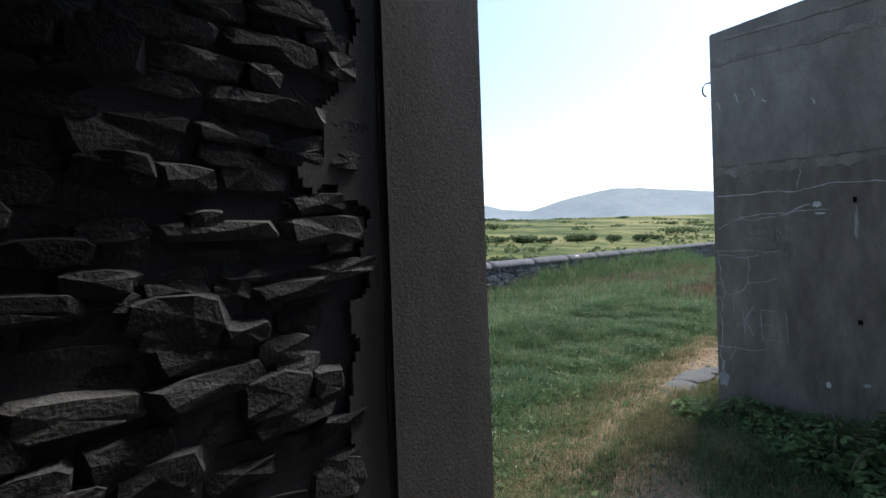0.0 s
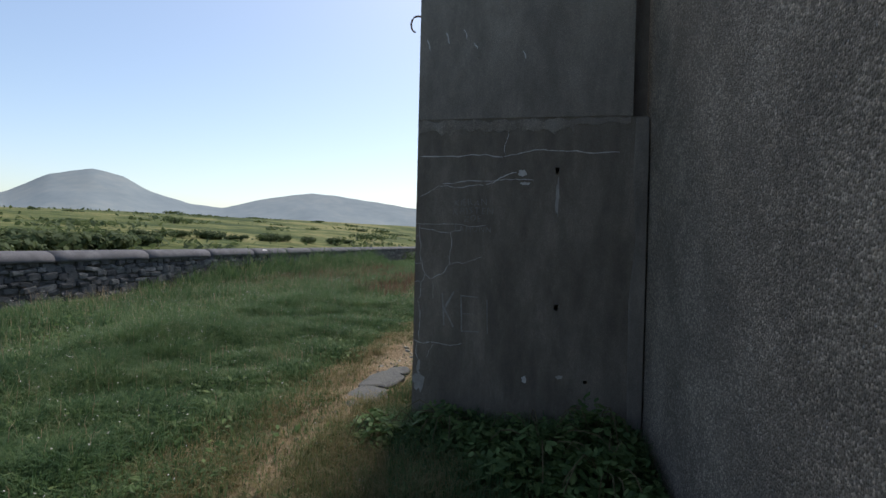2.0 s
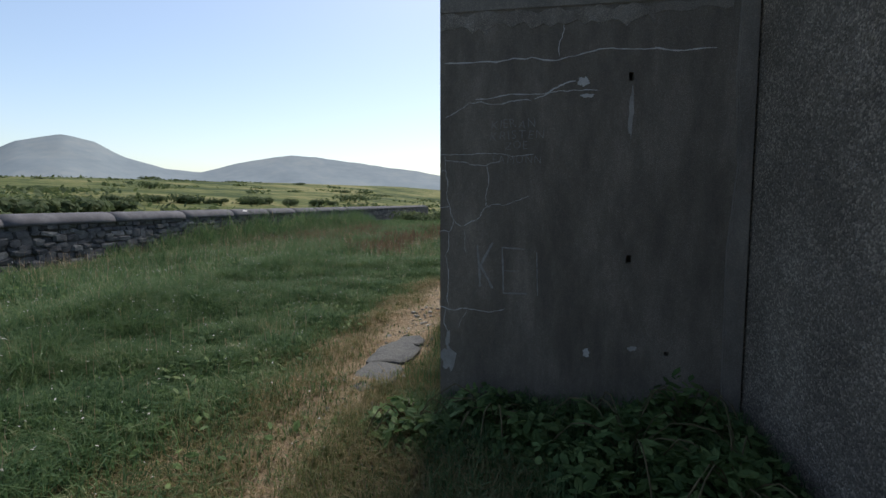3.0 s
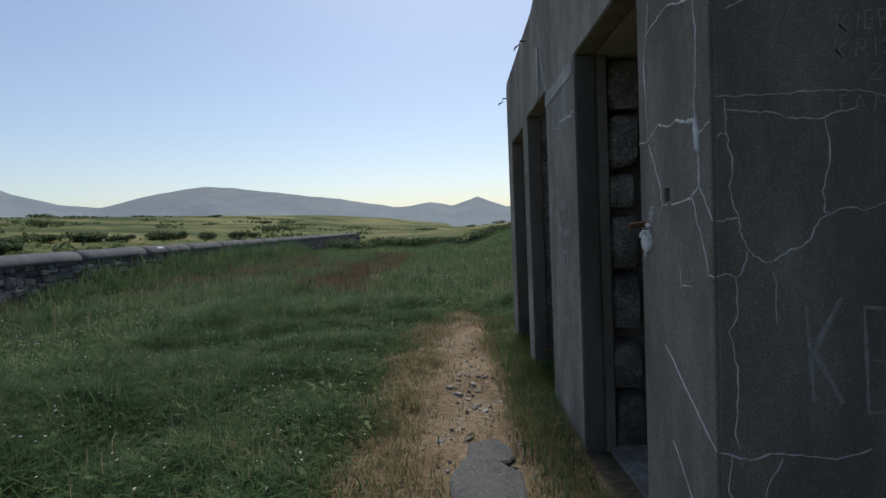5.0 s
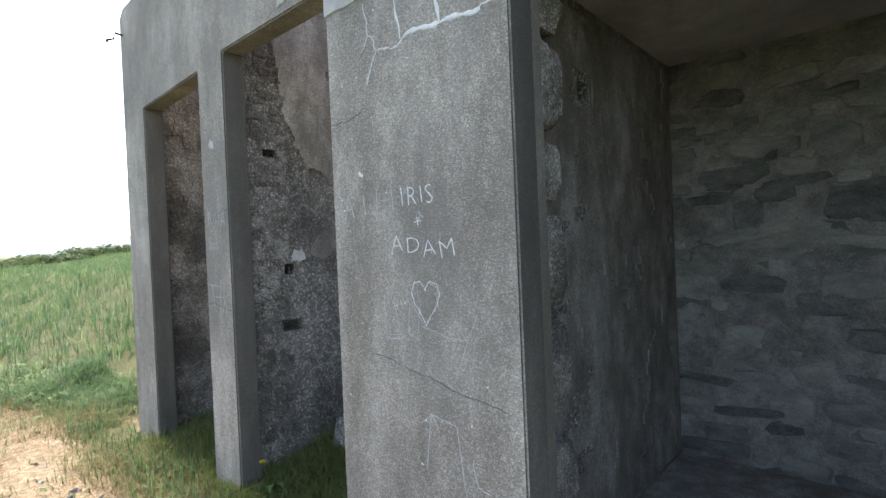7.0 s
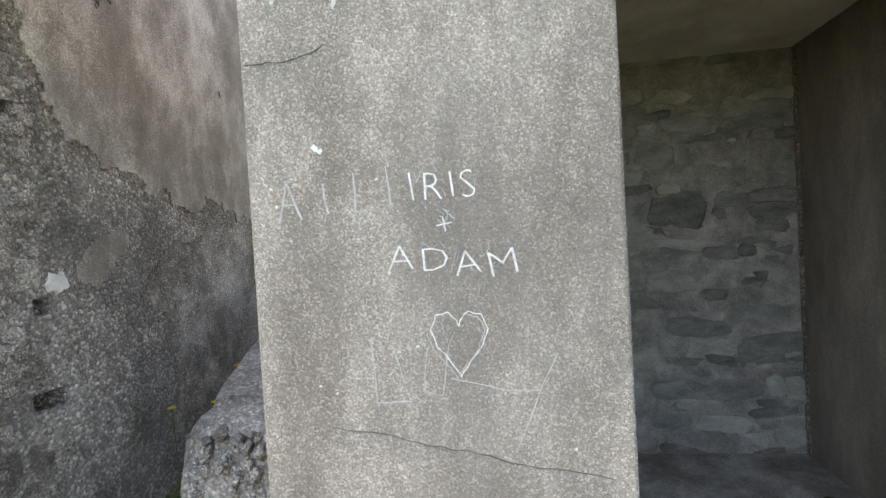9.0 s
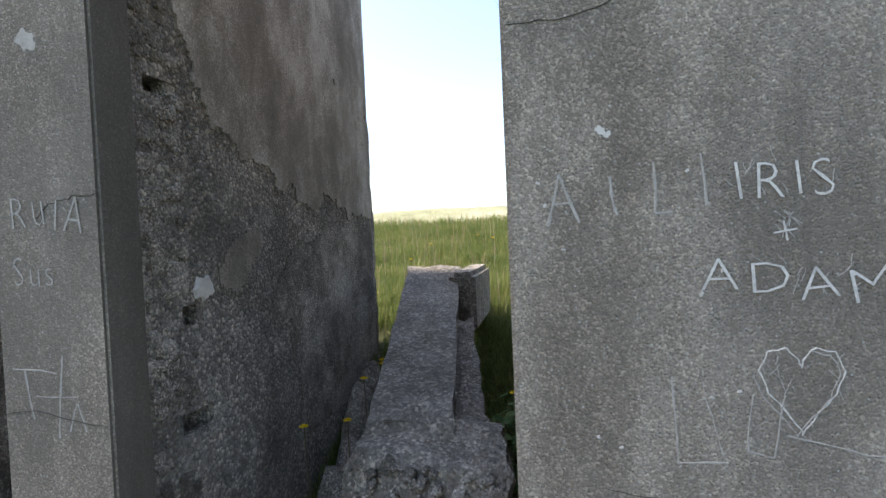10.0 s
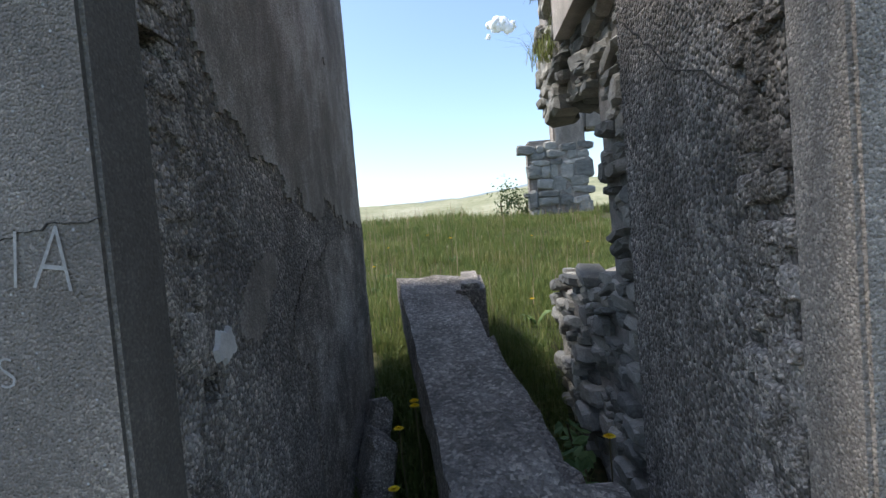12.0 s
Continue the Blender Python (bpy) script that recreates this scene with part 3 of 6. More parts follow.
def joined(name, meshes_at, mat, parent=None, label=""):
    """Many placed copies of small meshes as one mesh."""
    V, Fc, base = [], [], 0
    for me, m in meshes_at:
        a = np.array(m)
        co = np.array([v.co for v in me.vertices]) @ a[:3, :3].T + a[:3, 3]
        V.append(co)
        Fc += [[base + i for i in p.vertices] for p in me.polygons]
        base += len(co)
    me = bpy.data.meshes.new(name)
    me.from_pydata(np.concatenate(V).tolist(), [], Fc)
    me.materials.append(mat)
    ob = new(name, me)
    if parent is not None:
        ob.parent = parent
        ob.matrix_parent_inverse = parent.matrix_world.inverted()
    return tagged(ob, label, kind="stuff")


def lay_stones(wall, origin, along, out, width, z0, z1, hs, ls, depth, proud, seed, limit=300, keep=None, first=None, gap=-0.012, meshes=None):
    """Courses of uneven stones on a wall's face; first: a test of the stretch whose stones are single pieces."""
    r = random.Random(seed)
    along, out, origin = Vector(along).normalized(), Vector(out).normalized(), Vector(origin)
    meshes = meshes or STONES
    singles, rest = 0, []
    z = z0
    while z < z1:
        h = r.uniform(*hs)
        u = -r.uniform(0, ls[0])
        while u < width:
            l = r.uniform(*ls) * (0.75 + 0.5 * r.random())
            hh = h * (r.uniform(0.7, 1.15) if r.random() > 0.14 else r.uniform(1.5, 1.9))
            c = u + l / 2
            if (keep is None or keep(c, z + h / 2)) and c > 0:
                p = r.uniform(*proud)
                centre = origin + along * c + out * (p - depth / 2) + Vector((0, 0, z + h / 2 + r.uniform(-0.2, 0.2) * h))
                m = Matrix((along * (l - gap), out * depth, Vector((0, 0, hh - gap)))).transposed().to_4x4()
                m.translation = centre
                m = m @ pose(0, 0, 0, r.uniform(-4, 4), r.uniform(-5, 5), r.uniform(-4, 4))
                me = r.choice(meshes)
                if singles < limit and (first is None or first(c)):
                    ob = new("stone", me)
                    ob.matrix_world = m
                    ob.parent = wall
                    ob.matrix_parent_inverse = wall.matrix_world.inverted()
                    singles += 1
                else:
                    rest.append((me, m))
            u += l
        z += h
    if rest:
        joined("stones", rest, meshes[-1].materials[0], wall)


# boundary wall: facing stones and coping
FDIR, FOUT = (1, 0.072, 0), (0.072, -1, 0)
lay_stones(wall_fence, (-14, fence_y(-14) - 0.25, 0), FDIR, FOUT, 86, -0.1, 0.93, (0.08, 0.17), (0.16, 0.42), 0.2, (0.0, 0.06), 3, 300, None, lambda c: 17.5 < c < 26.5, meshes=STONES_FIELD)


def coping_mesh(length, seed):
    r = random.Random(seed)
    bm = bmesh.new()
    n = 9
    prev = None
    for i in range(7):
        u = -length / 2 + length * i / 6
        vs = []
        for k in range(n):
            a = math.pi * (k / (n - 1))
            vs.append(bm.verts.new((u, -math.cos(a) * (0.31 + r.uniform(-0.002, 0.002)), 0.06 + math.sin(a) * (0.17 + r.uniform(-0.002, 0.002)))))
        vs += [bm.verts.new((u, 0.31, 0.0)), bm.verts.new((u, -0.31, 0.0))]
        if prev:
            for k in range(len(vs)):
                bm.faces.new((prev[k], prev[(k + 1) % len(vs)], vs[(k + 1) % len(vs)], vs[k]))
        else:
            bm.faces.new(vs)
        prev = vs
    bm.faces.new(list(reversed(prev)))
    bmesh.ops.recalc_face_normals(bm, faces=bm.faces)
    me = bpy.data.meshes.new("coping_stone")
    bm.to_mesh(me)
    bm.free()
    me.shade_smooth()
    me.materials.append(COPING)
    return me


copings = [coping_mesh(2.702, k) for k in range(4)]
for k in range(31):
    x = -13 + 2.7 * k
    ob = new("coping_stone", copings[k % 4])
    ob.matrix_world = pose(x, fence_y(x), 0.955 + random.uniform(-0.003, 0.003), random.uniform(-0.3, 0.3), 0, math.degrees(math.atan(0.072)))
    ob.parent = wall_fence
patch = part("lime_patch", bmesh.new(), CALCITE, wall_fence, "white patch on the coping")
bm = bmesh.new()
bmesh.ops.create_icosphere(bm, subdivisions=2, radius=0.5)
bm.to_mesh(patch.data)
bm.free()
patch.matrix_world = pose(19.0, fence_y(19.0) - 0.2, 1.09, 0, 0, 4) @ Matrix.Diagonal((0.6, 0.14, 0.12, 1))

# porch wall, bay wall, broken partition
lay_stones(wall_porch, (-0.75, PY + 0.03, 0), (1, 0, 0), (0, -1, 0), 1.36, 0.75, 3.0, (0.03, 0.06), (0.07, 0.22), 0.12, (-0.002, 0.024), 5, 300, lambda u, z: u < 1.27 + 0.05 * math.sin(z * 7), gap=-0.014, meshes=STONES_FIELD)
lay_stones(wall_bay, (5.92, -0.06, 0), (1, 0, 0), (0, 1, 0), 1.46, 0.0, 2.26, (0.035, 0.12), (0.09, 0.42), 0.2, (-0.010, 0.018), 8, 300, gap=-0.025)
lay_stones(wall_part1b, (7.93, -0.04, 0), (0, 1, 0), (1, 0, 0), 1.0, 0.2, 3.1, (0.022, 0.065), (0.07, 0.22), 0.12, (-0.02, 0.06), 9, 300, lambda u, z: u > 0.5 or not 1.22 < z < 1.98)
lay_stones(wall_bay, (7.98, -0.53, 0), (0, 1, 0), (1, 0, 0), 0.5, 0.2, 3.0, (0.03, 0.08), (0.08, 0.2), 0.14, (-0.03, 0.06), 12, 300, lambda u, z: not 1.2 < z < 1.99)
lay_stones(wall_bay_far, (9.32, -0.06, 0), (1, 0, 0), (0, 1, 0), 0.92, 0.0, 2.3, (0.07, 0.16), (0.15, 0.42), 0.2, (0.0, 0.05), 14, 120)


# ---- holes through faces ----
def drill(ob, cuts):
    """Cuts boxes (x0, x1, y0, y1, z0, z1) out of a mesh."""
    for c in cuts:
        bm = box(*c)
        me = bpy.data.meshes.new("cut")
        bm.to_mesh(me)
        bm.free()
        k = new("cut", me)
        mod = ob.modifiers.new("cut", "BOOLEAN")
        mod.operation, mod.object, mod.solver = "DIFFERENCE", k, "EXACT"
        dg = bpy.context.evaluated_depsgraph_get()
        res = bpy.data.meshes.new_from_object(ob.evaluated_get(dg))
        ob.modifiers.clear()
        old = ob.data
        ob.data = res
        bpy.data.meshes.remove(old)
        bpy.data.objects.remove(k)
        bpy.data.meshes.remove(me)


drill(wall_part2, [(9.0, 9.17, 1.435, 1.495, 1.16, 1.22), (9.0, 9.15, 1.38, 1.52, 0.83, 0.90), (9.0, 9.12, 1.47, 1.60, 1.83, 1.875), (9.0, 9.12, 0.62, 0.65, 1.93, 2.0), (9.0, 9.08, 0.95, 1.06, 1.80, 1.88)])
drill(wall_part1, [(7.3, 7.5, 1.0, 1.09, 1.88, 1.96)])
drill(wall_west, [(5.6, 5.8, 0.660, 0.69, 2.11, 2.16), (5.6, 5.8, 0.64, 0.675, 1.00, 1.05), (5.6, 5.8, 0.40, 0.43, 0.42, 0.45)])
drill(wall_pier, [(5.985, 6.025, 1.78, 1.9, 1.415, 1.46)])


# ---- cracks, bands and marks on the concrete ----
def crack(wall, a, b, plane, wander=0.04, width=0.006, seed=0, lift=0.0016, mat=None, steps=14, name="crack", taper=True):
    """A wandering lime-filled crack from a to b, (u, z) on a face: plane is ("x" or "y", value, side)."""
    r = random.Random(seed)
    axis, val, side = plane
    pts = []
    off = 0.0
    for i in range(steps + 1):
        f = i / steps
        off += r.uniform(-1, 1) * wander * 0.55
        w = off * math.sin(math.pi * f) ** 0.7 if 0 < f < 1 else 0
        du, dz = b[0] - a[0], b[1] - a[1]
        ln = math.hypot(du, dz) or 1
        pts.append((a[0] + du * f - dz / ln * w, a[1] + dz * f + du / ln * w))
    bm = bmesh.new()
    rows = []
    for i, (u, z) in enumerate(pts):
        p, q = pts[max(i - 1, 0)], pts[min(i + 1, steps)]
        t = Vector((q[0] - p[0], q[1] - p[1]))
        t.normalize()
        w = width * r.uniform(0.45, 1.25) * (0.35 if taper and i in (0, steps) else 1) / 2
        ring = []
        for s, h in ((-1, -0.0008), (-0.5, lift), (0.5, lift), (1, -0.0008)):
            uu, zz = u - t.y * w * s, z + t.x * w * s
            ring.append(bm.verts.new((val + side * h, uu, zz) if axis == "x" else (uu, val + side * h, zz)))
        rows.append(ring)
    for r0, r1 in zip(rows, rows[1:]):
        for k in range(3):
            bm.faces.new((r0[k], r0[k + 1], r1[k + 1], r1[k]))
    bmesh.ops.recalc_face_normals(bm, faces=bm.faces)
    return part(name, bm, mat or CALCITE, wall)


WEST, FRONT = ("x", WX, -1), ("y", FY, 1)


def blotch(wall, u, z, w, h, plane, mat, seed=0, name="patch", lift=0.0012):
    """An irregular crust or scar lying on a face."""
    r = random.Random(seed)
    axis, val, side = plane
    bm = bmesh.new()
    n = 22
    ph = [r.uniform(0, 6.28) for _ in range(3)]

    def at(a, rad, lf):
        k = rad * (1 + 0.22 * math.sin(2 * a + ph[0]) + 0.16 * math.sin(5 * a + ph[1]) + 0.1 * math.sin(9 * a + ph[2]))
        uu, zz = u + math.cos(a) * w / 2 * k, z + math.sin(a) * h / 2 * k
        return bm.verts.new((val + side * lf, uu, zz) if axis == "x" else (uu, val + side * lf, zz))

    outer = [at(6.2832 * i / n, 1, -0.0008) for i in range(n)]
    inner = [at(6.2832 * i / n, 0.86, lift) for i in range(n)]
    for i in range(n):
        bm.faces.new((outer[i], outer[(i + 1) % n], inner[(i + 1) % n], inner[i]))
    mid = bm.verts.new((val + side * lift, u, z) if axis == "x" else (u, val + side * lift, z))
    for i in range(n):
        bm.faces.new((inner[i], inner[(i + 1) % n], mid))
    bmesh.ops.recalc_face_normals(bm, faces=bm.faces)
    return part(name, bm, mat, wall)


def ragged_band(wall, u0, u1, z0, z1, plane, mat, seed=0, lift=0.008, rough=0.35):
    r = random.Random(seed)
    axis, val, side = plane
    bm = bmesh.new()
    n = max(8, int(abs(u1 - u0) / 0.04))
    rows = []
    for i in range(n + 1):
        u = u0 + (u1 - u0) * i / n
        wave = 1.3 * noise.noise((u * 6, seed, 0)) + 0.9 * noise.noise((u * 23, seed, 3)) + r.uniform(-0.25, 0.25)
        a, b = z0 + wave * (z1 - z0) * rough * 0.5, z1 + (r.uniform(-0.5, 0.5) + 0.4 * math.sin(u * 29)) * (z1 - z0) * rough * 0.25
        ring = [(a, -0.004), (a + 0.008, lift), (b - 0.008, lift * 0.8), (b, -0.004)]
        rows.append([bm.verts.new((val + side * h, u, z) if axis == "x" else (u, val + side * h, z)) for z, h in ring])
    for r0, r1 in zip(rows, rows[1:]):
        for k in range(3):
            bm.faces.new((r0[k], r0[k + 1], r1[k + 1], r1[k]))
    bmesh.ops.recalc_face_normals(bm, faces=bm.faces)
    return part("cement_band", bm, mat, wall)


# west end: upper pour, shuttering bands, cracks, scars
WEST_UP = ("x", WX - 0.006, -1)
part("upper_lift", prism([(0.104, 2.566), (FY - 0.008, 2.566), (FY - 0.008, TOP_W - 0.01), (0.104, TOP_W + 0.14)], "x", WX - 0.006, WX + 0.05, 0.003), CONCRETE_UPPER, wall_west, "paler upper pour of concrete")
ragged_band(wall_west, 0.55, 1.84, 2.46, 2.56, WEST, CONCRETE_PALE, 1, 0.003, 1.1)
ragged_band(wall_west, 0.12, 0.55, 2.50, 2.56, WEST, CONCRETE_UPPER, 2, 0.003, 0.9)
ragged_band(wall_west, 0.3, 1.84, 3.62, 3.70, WEST_UP, CONCRETE_PALE, 3, 0.005, 0.7)
ragged_band(wall_west, 0.12, 1.7, 3.86, 3.90, WEST_UP, CONCRETE_PALE, 4)
crack(wall_west, (1.82, 2.26), (0.20, 2.28), WEST, 0.022, 0.010, 11, steps=44)
crack(wall_west, (1.62, 2.03), (0.86, 2.06), WEST, 0.02, 0.008, 12, steps=20)
crack(wall_west, (1.25, 2.02), (1.0, 2.12), WEST, 0.015, 0.010, 13)
for k, (a, b, w, n) in enumerate([
    ((1.81, 1.92), (1.655, 2.01), 0.006, 12), ((1.655, 2.01), (1.51, 1.995), 0.006, 12), ((1.51, 1.995), (1.27, 2.012), 0.006, 14),
    ((1.84, 1.686), (1.55, 1.69), 0.005, 16), ((1.55, 1.69), (1.25, 1.68), 0.004, 16), ((1.813, 1.65), (1.652, 1.62), 0.005, 12), ((1.652, 1.62), (1.455, 1.638), 0.005, 12),
    ((1.543, 1.613), (1.535, 1.478), 0.005, 8), ((1.535, 1.478), (1.545, 1.381), 0.005, 8), ((1.545, 1.381), (1.53, 1.357), 0.005, 4),
    ((1.815, 1.68), (1.813, 1.60), 0.005, 6), ((1.813, 1.60), (1.797, 1.47), 0.005, 8), ((1.797, 1.47), (1.78, 1.352), 0.005, 8), ((1.78, 1.352), (1.756, 1.262), 0.005, 8),
    ((1.756, 1.262), (1.695, 1.225), 0.005, 6), ((1.695, 1.225), (1.61, 1.263), 0.006, 6), ((1.61, 1.263), (1.56, 1.339), 0.006, 6), ((1.56, 1.339), (1.44, 1.357), 0.006, 8), ((1.44, 1.357), (1.27, 1.417), 0.004, 12),
    ((1.756, 1.262), (1.793, 1.184), 0.005, 6), ((1.793, 1.184), (1.815, 1.035), 0.005, 8), ((1.815, 1.035), (1.79, 0.87), 0.005, 10), ((1.79, 0.87), (1.788, 0.70), 0.005, 8),
    ((1.845, 0.69), (1.70, 0.684), 0.009, 10), ((1.70, 0.684), (1.42, 0.69), 0.006, 14), ((1.812, 0.68), (1.791, 0.52), 0.005, 8), ((1.67, 0.67), (1.72, 0.55), 0.003, 8),
    ((1.845, 1.345), (1.78, 1.352), 0.005, 6), ((1.845, 1.19), (1.79, 1.184), 0.005, 6), ((1.84, 1.58), (1.815, 1.585), 0.005, 5), ((1.69, 1.20), (1.68, 1.05), 0.003, 8),
]):
    crack(wall_west, a, b, WEST, 0.012, w, 11 + k, steps=n)
crack(wall_west, (1.08, 2.5), (1.10, 2.27), WEST, 0.02, 0.006, 51)
blotch(wall_west, 0.955, 2.115, 0.06, 0.07, WEST, CALCITE, 3, "lime_patch")
blotch(wall_west, 0.93, 2.03, 0.07, 0.03, WEST, CALCITE, 4, "lime_patch")
blotch(wall_west, 0.67, 1.92, 0.035, 0.26, WEST, CEMENT_BAND, 5, "drip_stain")
blotch(wall_west, 0.90, 0.42, 0.05, 0.05, WEST, CALCITE, 6, "lime_patch")
blotch(wall_west, 0.62, 0.46, 0.05, 0.04, WEST, CEMENT_BAND, 7, "lime_patch")
blotch(wall_west, 1.79, 0.34, 0.085, 0.20, WEST, CEMENT_BAND, 8, "broken_corner")
blotch(wall_west, 1.795, 0.47, 0.03, 0.12, WEST, CEMENT_BAND, 9, "broken_corner")
for k, (u, z, h) in enumerate(((1.78, 3.25, 0.10), (1.62, 3.30, 0.10), (1.47, 3.32, 0.09), (0.98, 3.12, 0.07), (1.38, 3.2, 0.05))):
    crack(wall_west, (u, z), (u - 0.03, z - h), WEST_UP, 0.01, 0.012, 40 + k, steps=6, name="chip")
# upright strip where the shelter meets the old wall
strip = part("corner_strip", prism([(-0.018, LOW), (0.085, LOW), (0.10, 1.1), (0.06, 1.6), (0.09, 2.1), (0.08, 2.545), (-0.018, 2.545)], "x", WX - 0.03, WX + 0.05, 0.008), CONCRETE_UPPER, wall_west, "uneven cast strip in the corner")
back_stub = part("inner_return", box(WX + 0.12, WX + 0.201, -0.02, 0.10, 2.57, 3.9), CONCRETE, wall_west)

PIER = ("y", FY - 0.002, 1)
# front: cracks round the west pier
for k, (a, b, w, n) in enumerate([
    ((6.25, 1.646), (6.173, 1.638), 0.006, 6), ((6.173, 1.638), (6.066, 1.683), 0.008, 8), ((6.066, 1.683), (5.96, 1.66), 0.008, 8), ((5.96, 1.66), (5.93, 1.671), 0.008, 4),
    ((5.93, 1.671), (5.853, 1.649), 0.014, 6), ((5.853, 1.649), (5.798, 1.644), 0.020, 6), ((5.798, 1.644), (5.791, 1.76), 0.009, 8), ((5.791, 1.76), (5.80, 2.0), 0.008, 12), ((5.80, 2.0), (5.79, 2.25), 0.010, 12),
    ((5.798, 1.644), (5.782, 1.54), 0.020, 8), ((5.782, 1.54), (5.783, 1.455), 0.018, 8), ((5.783, 1.455), (5.828, 1.417), 0.012, 6), ((5.828, 1.417), (5.87, 1.412), 0.009, 4), ((5.87, 1.412), (5.972, 1.403), 0.008, 8),
    ((6.0, 1.40), (6.044, 1.407), 0.006, 4), ((6.044, 1.407), (6.052, 1.46), 0.008, 5), ((6.052, 1.46), (6.103, 1.552), 0.007, 8), ((6.103, 1.552), (6.155, 1.63), 0.007, 8),
    ((6.165, 1.64), (6.167, 1.80), 0.004, 10), ((6.167, 1.80), (6.172, 1.95), 0.016, 8), ((6.172, 1.95), (6.13, 2.12), 0.008, 10), ((6.044, 1.407), (6.089, 1.351), 0.006, 5),
    ((5.828, 1.417), (5.775, 1.31), 0.008, 8), ((5.775, 1.31), (5.74, 1.19), 0.006, 8), ((5.783, 1.455), (5.71, 1.345), 0.005, 8), ((5.74, 1.19), (5.705, 1.185), 0.005, 5),
    ((5.79, 1.60), (5.71, 1.62), 0.006, 6), ((5.922, 1.206), (5.916, 1.131), 0.004, 6), ((5.91, 1.14), (5.84, 1.15), 0.004, 6), ((5.98, 2.05), (6.17, 2.02), 0.008, 12), ((5.80, 2.0), (5.98, 2.05), 0.008, 10),
    ((6.05, 0.92), (5.71, 0.69), 0.007, 18), ((6.0, 0.60), (5.76, 0.40), 0.006, 14),
]):
    crack(wall_pier, a, b, PIER, 0.009, w, 60 + k, steps=n)
blotch(wall_pier, 6.14, 1.372, 0.05, 0.05, PIER, CEMENT_BAND, 24, "lime_crust", 0.004)
for k, (u, z, w, h) in enumerate(((6.235, 1.30, 0.05, 0.035), (6.20, 1.285, 0.055, 0.05), (6.165, 1.265, 0.05, 0.06), (6.225, 1.268, 0.03, 0.06), (6.185, 1.31, 0.05, 0.02), (6.15, 1.29, 0.02, 0.03), (6.205, 1.245, 0.018, 0.05), (6.17, 1.335, 0.05, 0.014))):
    blotch(wall_pier, u, z, w, h, PIER, CALCITE, 210 + k, "lime_crust", 0.004 + 0.003 * (k % 3))
blotch(wall_pier, 5.79, 1.60, 0.03, 0.10, PIER, CALCITE, 23, "lime_crust", 0.006)
# head of the middle pier and lintel
for k, (a, b, w, n) in enumerate([((7.247, 2.0), (7.32, 1.985), 0.007, 8), ((7.30, 1.985), (7.464, 1.996), 0.020, 10), ((7.464, 1.996), (7.63, 2.0), 0.022, 10), ((7.63, 2.0), (7.70, 1.985), 0.010, 6), ((7.70, 1.985), (7.769, 1.99), 0.009, 6),
                                  ((7.769, 1.99), (7.80, 1.94), 0.008, 6), ((7.80, 1.94), (7.826, 1.886), 0.014, 6), ((7.464, 2.0), (7.475, 2.20), 0.016, 10), ((7.645, 2.0), (7.66, 2.19), 0.011, 10),
                                  ((7.769, 1.99), (7.81, 2.06), 0.005, 8), ((7.81, 2.06), (7.83, 2.18), 0.005, 8), ((7.81, 2.06), (7.87, 1.99), 0.004, 8)]):
    crack(wall_front, a, b, FRONT, 0.010, w, 120 + k, steps=n)
ragged_band(wall_front, 7.24, 8.06, 2.20, 2.30, FRONT, CEMENT_BAND, 9, 0.006, 0.2)
ragged_band(wall_front, 8.30, 8.40, 2.36, 2.75, FRONT, CEMENT_BAND, 10, 0.006, 0.1)
crack(wall_front, (8.06, 2.31), (8.3, 2.9), FRONT, 0.03, 0.012, 140)
blotch(wall_front, 7.888, 1.573, 0.018, 0.018, FRONT, CALCITE, 31, "lime_spot")
blotch(wall_front, 7.876, 1.565, 0.014, 0.012, FRONT, CALCITE, 33, "lime_spot")
blotch(wall_front, 9.13, 1.88, 0.05, 0.055, FRONT, CEMENT_BAND, 32, "lime_spot")
for k in range(26):
    blotch(wall_front, random.uniform(7.25, 8.03), random.uniform(0.4, 2.2), random.uniform(0.004, 0.010), random.uniform(0.004, 0.010), FRONT, CALCITE, 200 + k, "lime_spot", 0.002)


crack(wall_front, (7.25, 0.80), (7.9, 0.92), FRONT, 0.012, 0.003, 150, mat=MORTAR, steps=24)
crack(wall_front, (8.05, 1.78), (7.85, 1.81), FRONT, 0.008, 0.003, 151, mat=MORTAR)
crack(wall_front, (8.97, 1.0), (9.25, 1.02), FRONT, 0.008, 0.003, 153, mat=MORTAR)


# ---- scratched writing ----
def writing(wall, text, place, size, facing, mat=None, squeeze=1.0, seed=0, slope=0.0):
    """Hand-scratched letters on a face; facing: "west" or "front"."""
    r = random.Random(seed)
    bm = bmesh.new()
    pen = 0.0
    for ch in text:
        if ch == " ":
            pen += size * 0.5
            continue
        cu = bpy.data.curves.new("letter", "FONT")
        cu.body, cu.size, cu.offset, cu.resolution_u = ch, size * 1.38, -0.030 * size, 2
        ob = new("letter", cu)
        me = bpy.data.meshes.new_from_object(ob.evaluated_get(bpy.context.evaluated_depsgraph_get()))
        bpy.data.objects.remove(ob)
        bpy.data.curves.remove(cu)
        w = max((v.co.x for v in me.vertices), default=0)
        turn = pose(pen, r.uniform(-0.06, 0.06) * size + slope * pen, 0, 0, 0, r.uniform(-10, 10))
        me.transform(turn @ Matrix.Diagonal((squeeze, r.uniform(0.92, 1.1), 1, 1)))
        bm.from_mesh(me)
        bpy.data.meshes.remove(me)
        pen += w * squeeze + size * 0.2
    m = pose(*place, 90, 0, 180) if facing == "front" else pose(*place, 90, 0, -90)
    bm.transform(m)
    return part("scratched_name", bm, mat or CHALK, wall, "pale scratched lettering")


